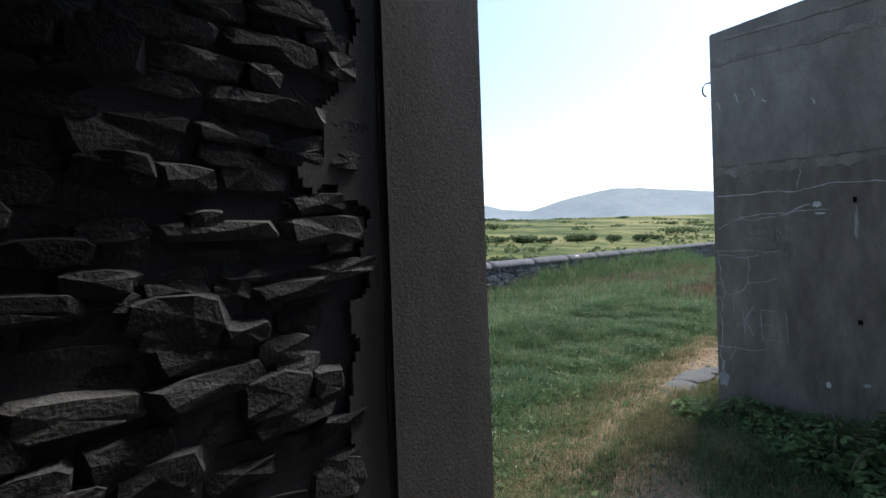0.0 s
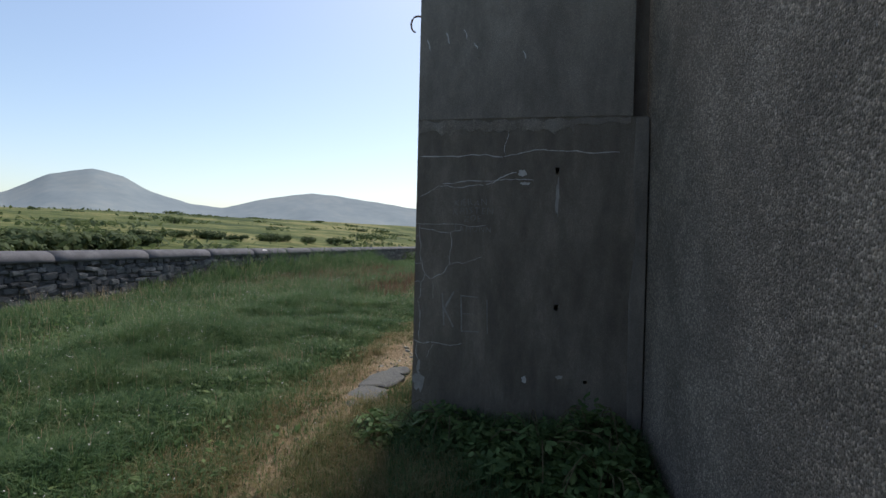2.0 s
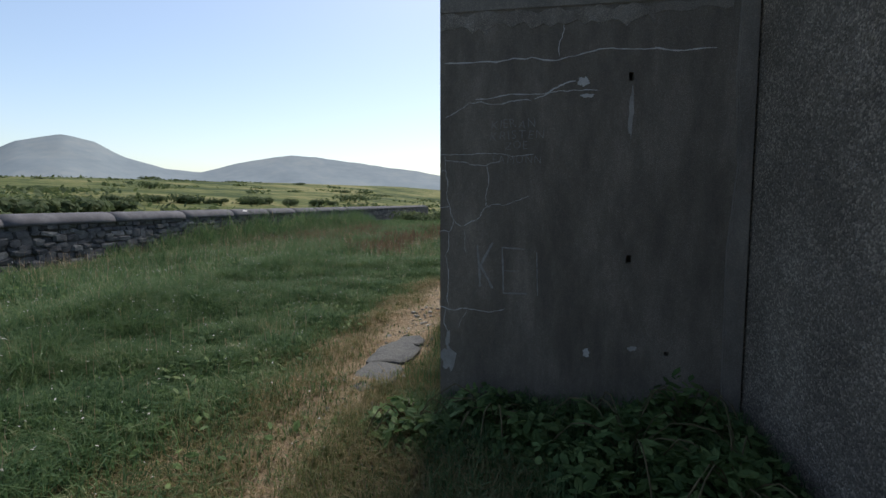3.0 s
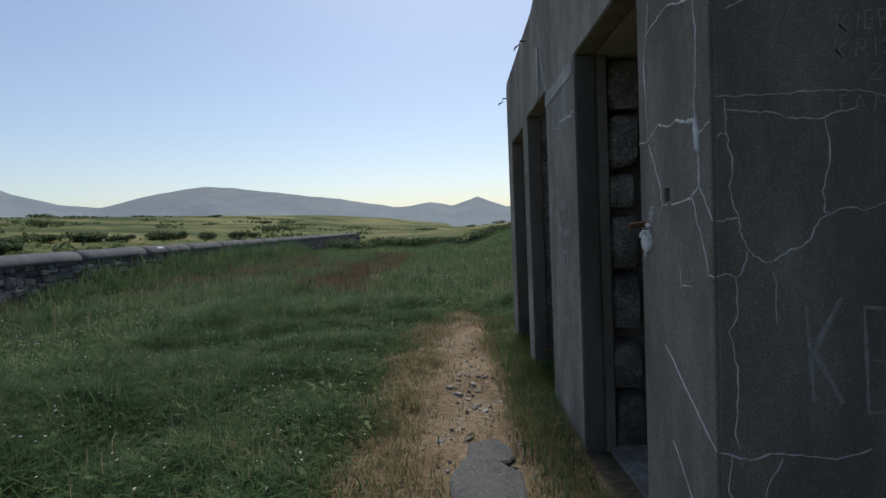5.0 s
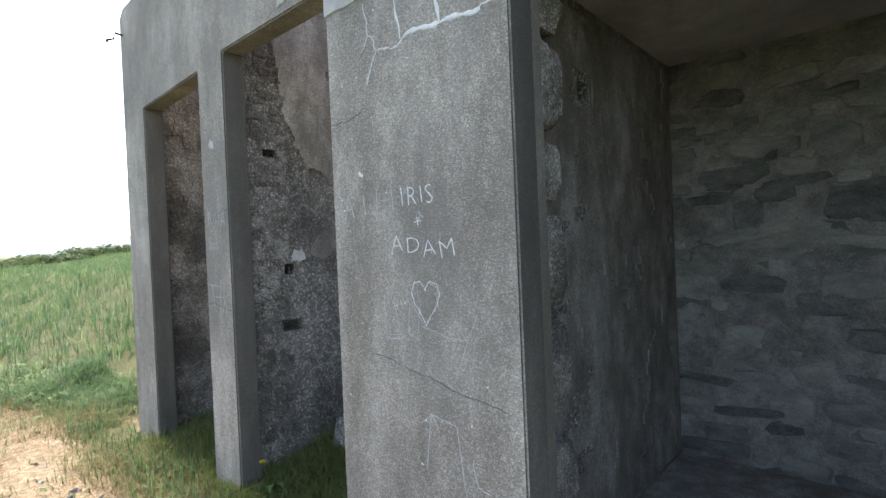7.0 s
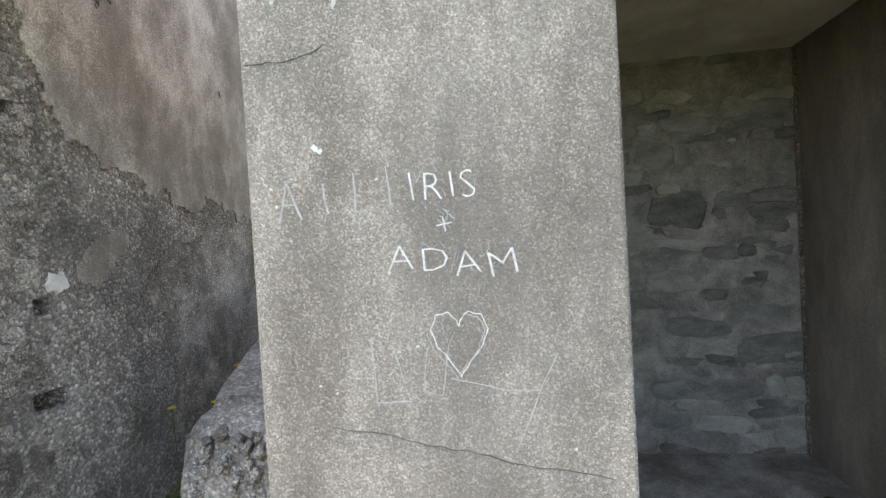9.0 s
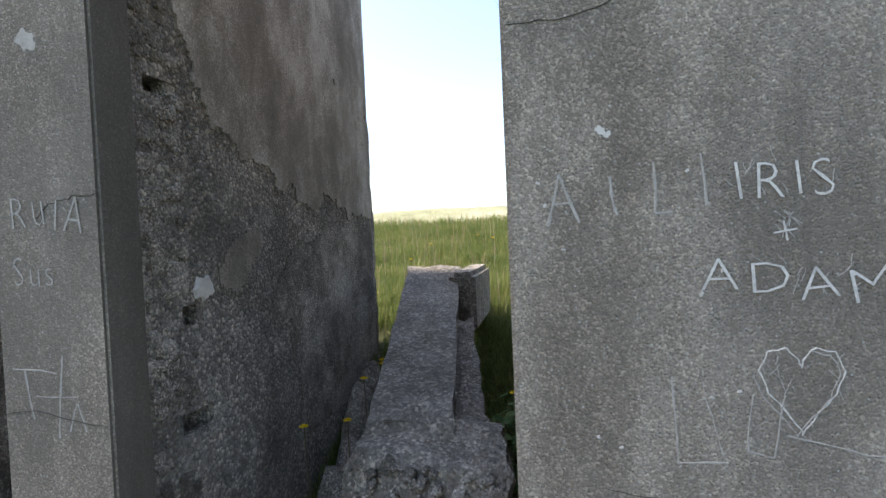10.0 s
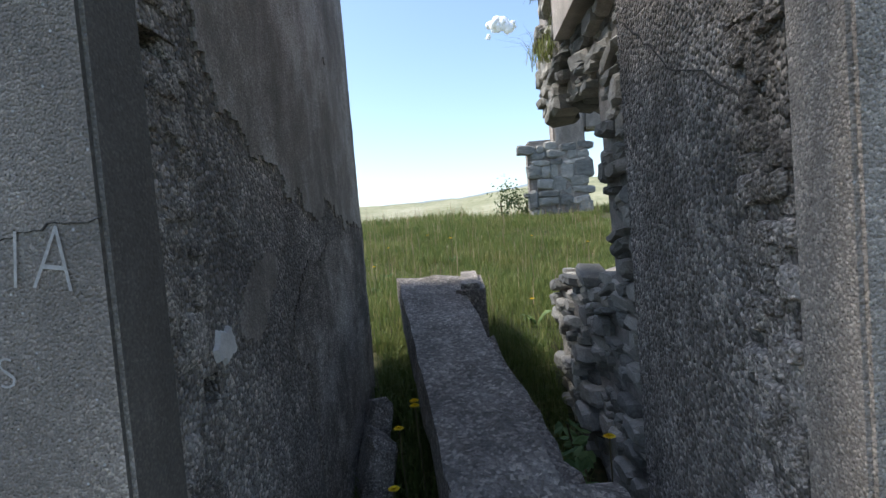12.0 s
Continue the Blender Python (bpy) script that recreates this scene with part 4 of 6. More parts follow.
writing(wall_front, "IRIS", (7.672, FY + 0.003, 1.437), 0.068, "front", seed=1, squeeze=0.95)
writing(wall_front, "+", (7.615, FY + 0.003, 1.345), 0.062, "front", seed=2)
writing(wall_front, "ADAM", (7.732, FY + 0.003, 1.282), 0.062, "front", seed=3, squeeze=1.16, slope=-0.12)
FAINT = material("faint_scratches", [(0.3, grey(0.28, 0.03)), (0.5, grey(0.38, 0.03)), (0.75, grey(0.50, 0.03))], 30.0, 260, 0.95, 0.3, 0.002, 0.5, grey(0.3, 0.03), 40.0)
FAINT_DARK = material("faint_scratches_on_dark", [(0.3, grey(0.20, 0.03)), (0.5, grey(0.30, 0.03)), (0.75, grey(0.40, 0.03))], 30.0, 260, 0.95, 0.3, 0.002, 0.45, grey(0.18, 0.03), 40.0)


def stroke(wall, pts, plane, width=0.006, mat=None, seed=0):
    for k, (a, b) in enumerate(zip(pts, pts[1:])):
        crack(wall, a, b, plane, 0.002, width, seed * 31 + k, 0.0007, mat or FAINT, 7, "scratch", False)


def scratches(cx, cz, w, h, n, seed, width=0.003):
    """Short crossing strokes that thicken a scratched mark."""
    r = random.Random(seed)
    for k in range(n):
        x, z, a = cx + r.uniform(-w, w), cz + r.uniform(-h, h), r.uniform(0.6, 2.4)
        l = r.uniform(0.015, 0.04)
        stroke(wall_front, [(x, z), (x + l * math.cos(a), z + l * math.sin(a))], FRONT, width, FAINT, seed * 7 + k)


heart = []
for k in range(17):
    a = 6.2832 * k / 16
    heart.append((7.575 - 0.066 * math.sin(a) ** 3, 1.12 + 0.0062 * (13 * math.cos(a) - 5 * math.cos(2 * a) - 2 * math.cos(3 * a) - math.cos(4 * a)) * 0.85))
stroke(wall_front, heart, FRONT, 0.004, CHALK, 3)
stroke(wall_front, [(x + 0.008, z - 0.006) for x, z in heart[2:13]], FRONT, 0.003, FAINT, 13)
scratches(7.585, 1.38, 0.02, 0.02, 9, 41)
scratches(7.60, 1.47, 0.08, 0.03, 10, 42, 0.002)
scratches(7.60, 1.10, 0.09, 0.06, 12, 43, 0.002)
scratches(7.60, 1.30, 0.12, 0.03, 10, 44, 0.002)
stroke(wall_front, [(7.986, 1.406), (7.964, 1.50), (7.93, 1.41)], FRONT, 0.008, FAINT, 4)
stroke(wall_front, [(7.975, 1.445), (7.94, 1.445)], FRONT, 0.006, FAINT, 14)
stroke(wall_front, [(7.875, 1.49), (7.864, 1.42)], FRONT, 0.008, FAINT, 5)
stroke(wall_front, [(7.80, 1.51), (7.80, 1.42), (7.77, 1.42)], FRONT, 0.007, FAINT, 15)
stroke(wall_front, [(7.723, 1.52), (7.715, 1.43)], FRONT, 0.007, FAINT, 6)
stroke(wall_front, [(7.781, 1.13), (7.775, 0.974), (7.692, 0.978)], FRONT, 0.005, FAINT, 7)
stroke(wall_front, [(7.73, 1.12), (7.716, 1.06), (7.70, 0.99)], FRONT, 0.003, FAINT, 17)
stroke(wall_front, [(7.65, 1.10), (7.66, 1.0), (7.62, 0.99), (7.60, 1.10)], FRONT, 0.004, FAINT, 8)
stroke(wall_front, [(7.60, 1.03), (7.48, 1.0), (7.40, 1.0), (7.36, 1.08)], FRONT, 0.004, FAINT, 9)
stroke(wall_front, [(7.40, 1.0), (7.46, 0.86)], FRONT, 0.005, FAINT, 10)
stroke(wall_front, [(7.60, 0.55), (7.57, 0.74), (7.54, 0.70)], FRONT, 0.007, FAINT, 11)
stroke(wall_front, [(7.62, 0.70), (7.57, 0.74), (7.46, 0.72), (7.43, 0.5)], FRONT, 0.005, FAINT, 12)
stroke(wall_front, [(7.40, 0.62), (7.38, 0.55), (7.34, 0.54)], FRONT, 0.006, FAINT, 18)
# pier by the middle bay: two scratched words, then marks that cannot be read
writing(wall_front, "RulA", (9.205, FY + 0.003, 1.455), 0.085, "front", FAINT, 0.72, 71, -0.06)
writing(wall_front, "Sus", (9.205, FY + 0.003, 1.325), 0.065, "front", FAINT, 0.85, 72, -0.08)
stroke(wall_front, [(9.225, 1.128), (9.103, 1.118)], FRONT, 0.005, FAINT, 73)
stroke(wall_front, [(9.192, 1.125), (9.172, 1.01)], FRONT, 0.008, FAINT, 74)
stroke(wall_front, [(9.085, 1.158), (9.105, 0.969)], FRONT, 0.007, FAINT, 75)
stroke(wall_front, [(9.165, 1.065), (9.05, 1.065)], FRONT, 0.004, FAINT, 76)
stroke(wall_front, [(9.075, 0.985), (9.05, 1.05), (9.03, 0.985)], FRONT, 0.006, FAINT, 77)
crack(wall_front, (8.96, 1.525), (9.13, 1.475), FRONT, 0.012, 0.003, 152, mat=MORTAR, steps=18)
# west end names
for k, (word, y, z, s) in enumerate((("KIERAN", 1.52, 1.845, 0.055), ("KRISTEN", 1.53, 1.775, 0.06), ("ZOE", 1.43, 1.715, 0.05), ("EAMONN", 1.51, 1.625, 0.05))):
    writing(wall_west, word, (WX - 0.003, y, z), s, "west", FAINT_DARK, 0.95, 30 + k)
stroke(wall_west, [(1.60, 1.10), (1.58, 0.83)], WEST, 0.018, FAINT_DARK, 50)
stroke(wall_west, [(1.50, 1.12), (1.58, 0.97), (1.50, 0.82)], WEST, 0.020, FAINT_DARK, 51)
stroke(wall_west, [(1.30, 1.08), (1.44, 1.09), (1.43, 0.79), (1.28, 0.79)], WEST, 0.014, FAINT_DARK, 52)
stroke(wall_west, [(1.43, 0.94), (1.33, 0.94)], WEST, 0.008, FAINT_DARK, 53)
stroke(wall_west, [(1.22, 1.06), (1.21, 0.78)], WEST, 0.008, FAINT_DARK, 54)


# ---- rough edges beside the openings ----
def teeth(wall, x0, x1, y0, y1, z0, z1, seed):
    """Uneven cast blocks stacked behind a pier, with gaps where some have dropped out."""
    r = random.Random(seed)
    z = z0
    while z < z1:
        h = r.uniform(0.18, 0.34)
        ob = new("edge_block", r.choice(STONES_CONCRETE))
        ob.matrix_world = pose((x0 + x1) / 2 + r.uniform(-0.01, 0.01), (y0 + y1) / 2 + r.uniform(-0.03, 0.02), z + h / 2, r.uniform(-2, 2), r.uniform(-2, 2), r.uniform(-3, 3)) @ Matrix.Diagonal((x1 - x0, y1 - y0, h, 1))
        ob.parent = wall
        z += h + r.choice((0.0, 0.03, 0.07))


part("pier_backing", box(7.212, 7.402, 1.664, FY - FT - 0.002, LOW, 2.29, bevel=0.006), CONCRETE, wall_front)
teeth(wall_part1, 7.238, 7.41, 1.50, 1.665, 0.0, 2.3, 2)
# rough aggregate laid bare beside the piers
lay_stones(wall_east, (10.252, 1.47, 0), (0, 1, 0), (-1, 0, 0), 0.255, 0.1, 2.9, (0.03, 0.06), (0.03, 0.08), 0.06, (-0.004, 0.018), 33, 300, keep=lambda u, z: u < 0.22 and not 1.0 < z < 1.07, meshes=STONES_CONCRETE)
lay_stones(wall_part2, (9.052, 1.47, 0), (0, 1, 0), (-1, 0, 0), 0.255, 0.2, 3.0, (0.025, 0.05), (0.025, 0.07), 0.05, (-0.004, 0.014), 31, 300, keep=lambda u, z: u < 0.22 and not (u < 0.13 and 1.12 < z < 1.26) and not (u < 0.15 and 0.79 < z < 0.94) and not (u > 0.03 and 1.80 < z < 1.91), meshes=STONES_CONCRETE)
lay_stones(wall_part1, (8.043, 1.585, 0), (0, 1, 0), (1, 0, 0), 0.155, 0.2, 3.0, (0.022, 0.05), (0.02, 0.05), 0.06, (-0.006, 0.022), 32, 300, keep=lambda u, z: u < 0.13, meshes=STONES_CONCRETE)


def coat(wall, plane, u0, u1, z0, z1, inside, thick, mat, cell=0.013, label=""):
    """A skin of plaster left on a face where inside(u, z) holds, with a broken edge of its own thickness."""
    axis, val, side = plane
    bm = bmesh.new()
    nu, nz = int((u1 - u0) / cell), int((z1 - z0) / cell)
    made = {}

    def at(i, j, low):
        key = (i, j, low)
        if key not in made:
            w = noise.noise_vector((i * 1.7 + 3, j * 1.9, thick * 99))
            u, z = u0 + (i + 0.38 * w.x) * cell, z0 + (j + 0.38 * w.y) * cell
            h = -0.003 if low else thick * (1 + 0.25 * noise.noise((u * 3, z * 3, 5)))
            made[key] = bm.verts.new((val + side * h, u, z) if axis == "x" else (u, val + side * h, z))
        return made[key]

    on = {(i, j) for i in range(nu) for j in range(nz) if inside(u0 + (i + 0.5) * cell, z0 + (j + 0.5) * cell)}
    for i, j in on:
        bm.faces.new((at(i, j, 0), at(i + 1, j, 0), at(i + 1, j + 1, 0), at(i, j + 1, 0)))
        for di, dj, a, b in ((0, -1, (i, j), (i + 1, j)), (1, 0, (i + 1, j), (i + 1, j + 1)), (0, 1, (i + 1, j + 1), (i, j + 1)), (-1, 0, (i, j + 1), (i, j))):
            if (i + di, j + dj) not in on:
                bm.faces.new((at(*a, 0), at(*a, 1), at(*b, 1), at(*b, 0)))
    bmesh.ops.recalc_face_normals(bm, faces=bm.faces)
    return part("plaster_coat", bm, mat, wall, label)


def ragged(u, z, s=1.0):
    return 0.10 * s * noise.noise((u * 4.1, z * 4.1, 1.7)) + 0.07 * s * noise.noise((u * 11, z * 11, 4.2)) + 0.03 * noise.noise((u * 27, z * 27, 7.7))


def upper_plaster(u, z):
    if ragged(u + 5, z - 2, 1.4) < -0.115:
        return False
    edge = float(np.interp(u, (-0.3, 0.3, 0.64, 0.9, 1.06, 1.25, 1.47, 1.52), (1.50, 1.55, 1.60, 1.60, 1.70, 1.80, 2.06, 2.6)))
    return z + ragged(u, z) > edge


def lower_plaster(u, z):
    return u + ragged(u, z, 1.3) < float(np.interp(z, (0.5, 0.9, 1.25, 1.36, 1.46), (0.78, 0.80, 0.93, 0.85, 0.5))) and z < 1.46


coat(wall_part2, ("x", 9.05, -1), -0.18, 1.60, 1.40, 3.0, upper_plaster, 0.007, PLASTER, label="smooth stained plaster left on the partition")
coat(wall_part2, ("x", 9.05, -1), -0.18, 1.10, 0.55, 1.47, lower_plaster, 0.005, RENDER_COAT, label="darker plaster low on the partition")
coat(wall_part2, ("x", 9.05, -1), 1.05, 1.38, 1.14, 1.46, lambda u, z: math.hypot((u - 1.18) / 0.10, (z - 1.34 - 0.5 * (1.18 - u)) / 0.075) + 9 * ragged(u, z) < 1, 0.005, PLASTER, 0.014)
coat(wall_part1, ("x", 7.39, -1), 0.0, 1.62, 0.05, 2.26, lambda u, z: ragged(u, z, 1.5) > -0.075 and not (0.96 < u < 1.13 and 1.84 < z < 2.0), 0.006, PLASTER, 0.03, label="stained plaster on the bay side of the partition")
coat(wall_porch, ("y", PY + 0.03, -1), 0.36, 0.622, 0.5, 3.2, lambda u, z: u + ragged(u, z, 1.4) > 0.50, 0.016, PORCH_PLASTER, 0.011, label="broken edge of the porch plaster")
# scars on the partitions
P2W, P1E, P1W = ("x", 9.05, -1), ("x", 8.045, 1), ("x", 7.39, -1)
blotch(wall_part2, 1.40, 1.265, 0.075, 0.09, P2W, CALCITE, 51, "lime_patch", 0.010)
crack(wall_part1, (1.64, 1.62), (1.02, 2.0), P1E, 0.03, 0.007, 60, mat=MORTAR, steps=18)


# ---- quoin surround in the pebbledash ----
edges = (0.40, 0.76, 1.12, 1.57, 1.88, 2.24, 2.58, 2.96, 3.3)
for k, (za, zb) in enumerate(zip(edges, edges[1:])):
    wide = 0.40 if k % 2 == 0 else 0.52
    part("quoin", box(1.952, 1.952 + wide, BACK - 0.02, BACK + 0.014, za + 0.002, zb - 0.002, bevel=0.008), CEMENT_BAND, wall_old, "pale cement quoin block")
    if k == 3:
        for j in range(3):
            for i in range(2):
                stroke(wall_old, [(2.44 - 0.06 * i, zb - 0.05 - 0.09 * j), (2.43 - 0.06 * i, zb - 0.11 - 0.09 * j)], ("y", BACK + 0.014, 1), 0.008, CHALK, 300 + 4 * i + j)


# ---- rusted hooks on the roof edge ----
def tube(points, radius, sides=7):
    bm = bmesh.new()
    rings = []
    pts = [Vector(p) for p in points]
    for i, p in enumerate(pts):
        t = (pts[min(i + 1, len(pts) - 1)] - pts[max(i - 1, 0)]).normalized()
        a = t.orthogonal().normalized()
        b = t.cross(a)
        rad = radius[i] if isinstance(radius, (list, tuple)) else radius
        rings.append([bm.verts.new(p + (a * math.cos(6.2832 * k / sides) + b * math.sin(6.2832 * k / sides)) * rad) for k in range(sides)])
    for r0, r1 in zip(rings, rings[1:]):
        for k in range(sides):
            bm.faces.new((r0[k], r0[(k + 1) % sides], r1[(k + 1) % sides], r1[k]))
    bm.faces.new(list(reversed(rings[0])))
    bm.faces.new(rings[-1])
    bmesh.ops.recalc_face_normals(bm, faces=bm.faces)
    return bm


def hook(x, z, s):
    pts = [(x, FY - 0.06, z), (x, FY + 0.05, z + 0.01)] + [(x, FY + 0.05 + 0.05 * math.sin(a), z - 0.06 + s * 0.07 * math.cos(a)) for a in np.linspace(0.2, 2.9 if s > 0.8 else 1.9, 9)]
    ob = part("cable_hook", tube(pts, 0.008), RUST)
    return tagged(ob, "bent rusty iron hook in the concrete edge", "hook", "hooks along the roof edge")


for x, z, s in ((5.78, 3.48, 1.0), (7.6, 3.2, 0.5), (8.9, 2.98, 0.4), (10.46, 2.86, 0.3)):
    hook(x, z, s)
bolt = tagged(part("iron_bolt", tube([(6.22, FY - 0.05, 1.345), (6.20, FY + 0.06, 1.335)], 0.012), RUST), "stub of rusted iron in the front wall", "bolt")


# ---- fallen slab in the middle bay ----
def slab_piece(xa, xb, ya, yb, za, zb, d, rough, n=14):
    """A rough cast length from (xa, ya, za) to (xb, yb, zb): xa and xb are the two edges at each end."""
    bm = bmesh.new()
    rows = []
    j = lambda s: random.uniform(-s, s)
    for i in range(n + 1):
        f = i / n
        y, z = ya + (yb - ya) * f, za + (zb - za) * f
        x0, x1 = xa[0] + (xb[0] - xa[0]) * f, xa[1] + (xb[1] - xa[1]) * f
        s = rough * (2.5 if i in (0, n) else 1)
        rows.append([bm.verts.new((x + j(s), y + o + j(s), z + h + j(s))) for x, o, h in
                     ((x0, 0, 0), (x0 * 0.66 + x1 * 0.34, 0, 0.004), (x0 * 0.33 + x1 * 0.67, 0, 0.004), (x1, 0, 0), (x1, 0.05, -d * 0.5), (x1 - 0.01, 0.06, -d), (x0 + 0.01, 0.06, -d), (x0, 0.05, -d * 0.5))])
    for r0, r1 in zip(rows, rows[1:]):
        for k in range(8):
            bm.faces.new((r0[k], r0[(k + 1) % 8], r1[(k + 1) % 8], r1[k]))
    bm.faces.new(rows[0])
    bm.faces.new(list(reversed(rows[-1])))
    bmesh.ops.recalc_face_normals(bm, faces=bm.faces)
    return bm


random.seed(4)
slab = tagged(empty("fallen_slab", 8.5, 0.4, 0.4), "fallen rough concrete lintel leaning on the bank", "concrete slab")
AGGREGATE = material("broken_aggregate", [(0.25, grey(0.15, 0.08)), (0.5, grey(0.27, 0.08)), (0.78, grey(0.45, 0.08))], 9, 120, 0.95, 1.0, 0.012, 0.4, grey(0.06, 0.08), 3.0, (1, 1, 1), 0.8, 90)
part("beam", slab_piece((8.31, 8.60), (8.57, 8.92), 1.22, -0.55, 0.79, 1.19, 0.24, 0.006), AGGREGATE, slab)
part("ledge", slab_piece((8.20, 8.33), (8.42, 8.54), 1.1, 0.0, 0.66, 0.92, 0.2, 0.012), AGGREGATE, slab)
part("broken_front", slab_piece((8.13, 8.61), (8.15, 8.60), 1.36, 1.12, 0.72, 0.79, 0.34, 0.016, 5), AGGREGATE, slab)
for k in range(60):
    ob = new("broken_stone", random.choice(STONES_CONCRETE))
    s = random.uniform(0.015, 0.055)
    f = random.random()
    ob.matrix_world = pose(8.15 + 0.45 * f, 1.38 + random.uniform(-0.03, 0.02), 0.73 - random.uniform(0.0, 0.3), *[random.uniform(0, 90) for _ in range(3)]) @ Matrix.Diagonal((s, s * 0.8, s * 0.7, 1))
    ob.parent = slab
    ob.matrix_parent_inverse = slab.matrix_world.inverted()
end = part("end_block", box(8.42, 8.58, -1.0, -0.2, 0.80, 1.17, bevel=0.03), AGGREGATE, slab)
for x, y, s, w in ((8.9, 0.9, 0.26, 0.10), (8.95, 0.45, 0.34, 0.12), (8.98, 0.2, 0.3, 0.1), (8.86, 1.25, 0.2, 0.12), (8.93, 0.65, 0.22, 0.08)):
    zz = float(ground_z(x, y))
    ob = new("fallen_stone", random.choice(STONES_CONCRETE))
    ob.matrix_world = pose(x, y, zz + s * 0.42, 8, -14, 20) @ Matrix.Diagonal((w, s * 0.7, s, 1))
    tagged(ob, "upright shard of broken concrete in the grass", "concrete shard", "shards along the partition")


# ---- ruined corner beyond the bay ----
ruin = tagged(empty("ruined_corner", 5.8, -9.2, 1.9), "ruined masonry corner with an empty window, on the bank", "ruin")
RUIN_MAT = CONCRETE_PALE
part("pier", box(5.60, 6.30, -9.6, -9.1, 1.3, 4.6, bevel=0.04), RUIN_MAT, ruin)
part("low_wall", box(6.30, 6.90, -9.55, -9.15, 1.3, 3.25, bevel=0.05), RUIN_MAT, ruin)
part("lintel_stub", box(4.55, 5.60, -9.58, -9.12, 3.4, 4.4, bevel=0.05), RUIN_MAT, ruin)
part("far_pier", box(3.85, 4.55, -9.6, -9.1, 1.3, 4.9, bevel=0.05), RUIN_MAT, ruin)
lay_stones(ruin, (5.6, -9.1, 0), (1, 0, 0), (0, 1, 0), 1.15, 1.5, 3.1, (0.12, 0.3), (0.2, 0.5), 0.2, (0.0, 0.05), 77, 60)

# ---- slab and stones in the path ----
def worn_slab(cx, cy, hx, hy, seed, top_z=0.032):
    """One cracked piece: squarish, with a chipped rim and a dished top."""
    bm = bmesh.new()
    r = random.Random(seed)
    n = 26
    rings = [[], [], []]
    for i in range(n):
        a = 6.2832 * i / n
        k = 1 + 0.08 * math.sin(3 * a + seed) + 0.05 * math.sin(5 * a + 2 * seed) + r.uniform(-0.06, 0.06)
        u, v = math.copysign(abs(math.cos(a)) ** 0.7, math.cos(a)) * hx * k, math.copysign(abs(math.sin(a)) ** 0.7, math.sin(a)) * hy * k
        for ring, (f, z) in zip(rings, ((1.0, -0.1), (0.99, top_z - 0.012), (0.9, top_z + r.uniform(-0.004, 0.003)))):
            ring.append(bm.verts.new((cx + u * f, cy + v * f, z)))
    for r0, r1 in zip(rings, rings[1:]):
        for i in range(n):
            bm.faces.new((r0[i], r0[(i + 1) % n], r1[(i + 1) % n], r1[i]))
    mid = bm.verts.new((cx, cy, top_z - 0.004))
    for i in range(n):
        bm.faces.new((rings[2][i], rings[2][(i + 1) % n], mid))
    bmesh.ops.recalc_face_normals(bm, faces=bm.faces)
    return bm


paving = tagged(empty("paving_slab", 6.72, 2.45, 0), "cracked dark grey concrete slab sunk in the path", "slab")
for k, (cx, cy, hx, hy, tz) in enumerate(((6.20, 2.45, 0.33, 0.19, 0.03), (6.82, 2.455, 0.33, 0.20, 0.036), (7.25, 2.41, 0.16, 0.14, 0.026))):
    part("slab_piece", worn_slab(cx, cy, hx, hy, 6 + k, tz), PATH_SLAB, paving)
for k in range(22):
    x, y, sz = random.uniform(7.35, 8.8), 2.50 + random.gauss(0, 0.2), random.uniform(0.02, 0.05)
    ob = new("path_stone", random.choice(STONES))
    ob.matrix_world = pose(x, y, float(mound(x, y)) + sz * 0.1, random.uniform(60, 120), 0, random.uniform(0, 360)) @ Matrix.Diagonal((sz * 1.4, sz * 0.6, sz, 1))
    tagged(ob, "grey stone bedded in the dry path", "stone", "stones in the path")
gravel_at = []
for k in range(380):
    x = random.uniform(2.2, 10.5)
    yc = 2.48 + 0.33 * min(x - 6, 0)
    y = yc + random.gauss(0, 0.2)
    s = random.uniform(0.006, 0.026)
    gravel_at.append((random.choice(STONES), pose(x, y, float(ground_z(x, y) + mound(x, y)) + s * 0.2, *[random.uniform(0, 60) for _ in range(3)]) @ Matrix.Diagonal((s * 1.3, s, s * 0.7, 1))))
tagged(joined("gravel", gravel_at, STONE, None, "loose grey gravel scattered on the dry path"), category="gravel")


# ---- vegetation ----
def blade_mesh(name, base, height, width, yaw, lean, curl, mat):
    """One mesh of many bent blades: five points, a quad and a tip each."""
    n = len(base)
    d = np.stack([np.cos(yaw), np.sin(yaw), np.zeros(n)], -1)
    s = np.stack([-np.sin(yaw), np.cos(yaw), np.zeros(n)], -1) * (width / 2)[:, None]
    up = np.array([0, 0, 1.0])
    mid = base + d * (lean * height * 0.35)[:, None] + up * (height * 0.6)[:, None]
    tip = base + d * (lean * height * (0.9 + curl))[:, None] + up * (height * (1.0 - 0.55 * curl))[:, None]
    co = np.stack([base - s, base + s, mid + s * 0.75, mid - s * 0.75, tip], 1).reshape(-1, 3)
    i = np.arange(n)[:, None] * 5
    loops = np.concatenate([i + np.array([[0, 1, 2, 3]]), i + np.array([[3, 2, 4]])], 1).reshape(-1)
    starts = (np.arange(n)[:, None] * 7 + np.array([[0, 4]])).reshape(-1)
    me = bpy.data.meshes.new(name)
    me.vertices.add(n * 5)
    me.vertices.foreach_set("co", co.astype(np.float32).reshape(-1))
    me.loops.add(len(loops))
    me.loops.foreach_set("vertex_index", loops.astype(np.int32))
    me.polygons.add(n * 2)
    me.polygons.foreach_set("loop_start", starts.astype(np.int32))
    me.update(calc_edges=True)
    me.materials.append(mat)
    return new(name, me)


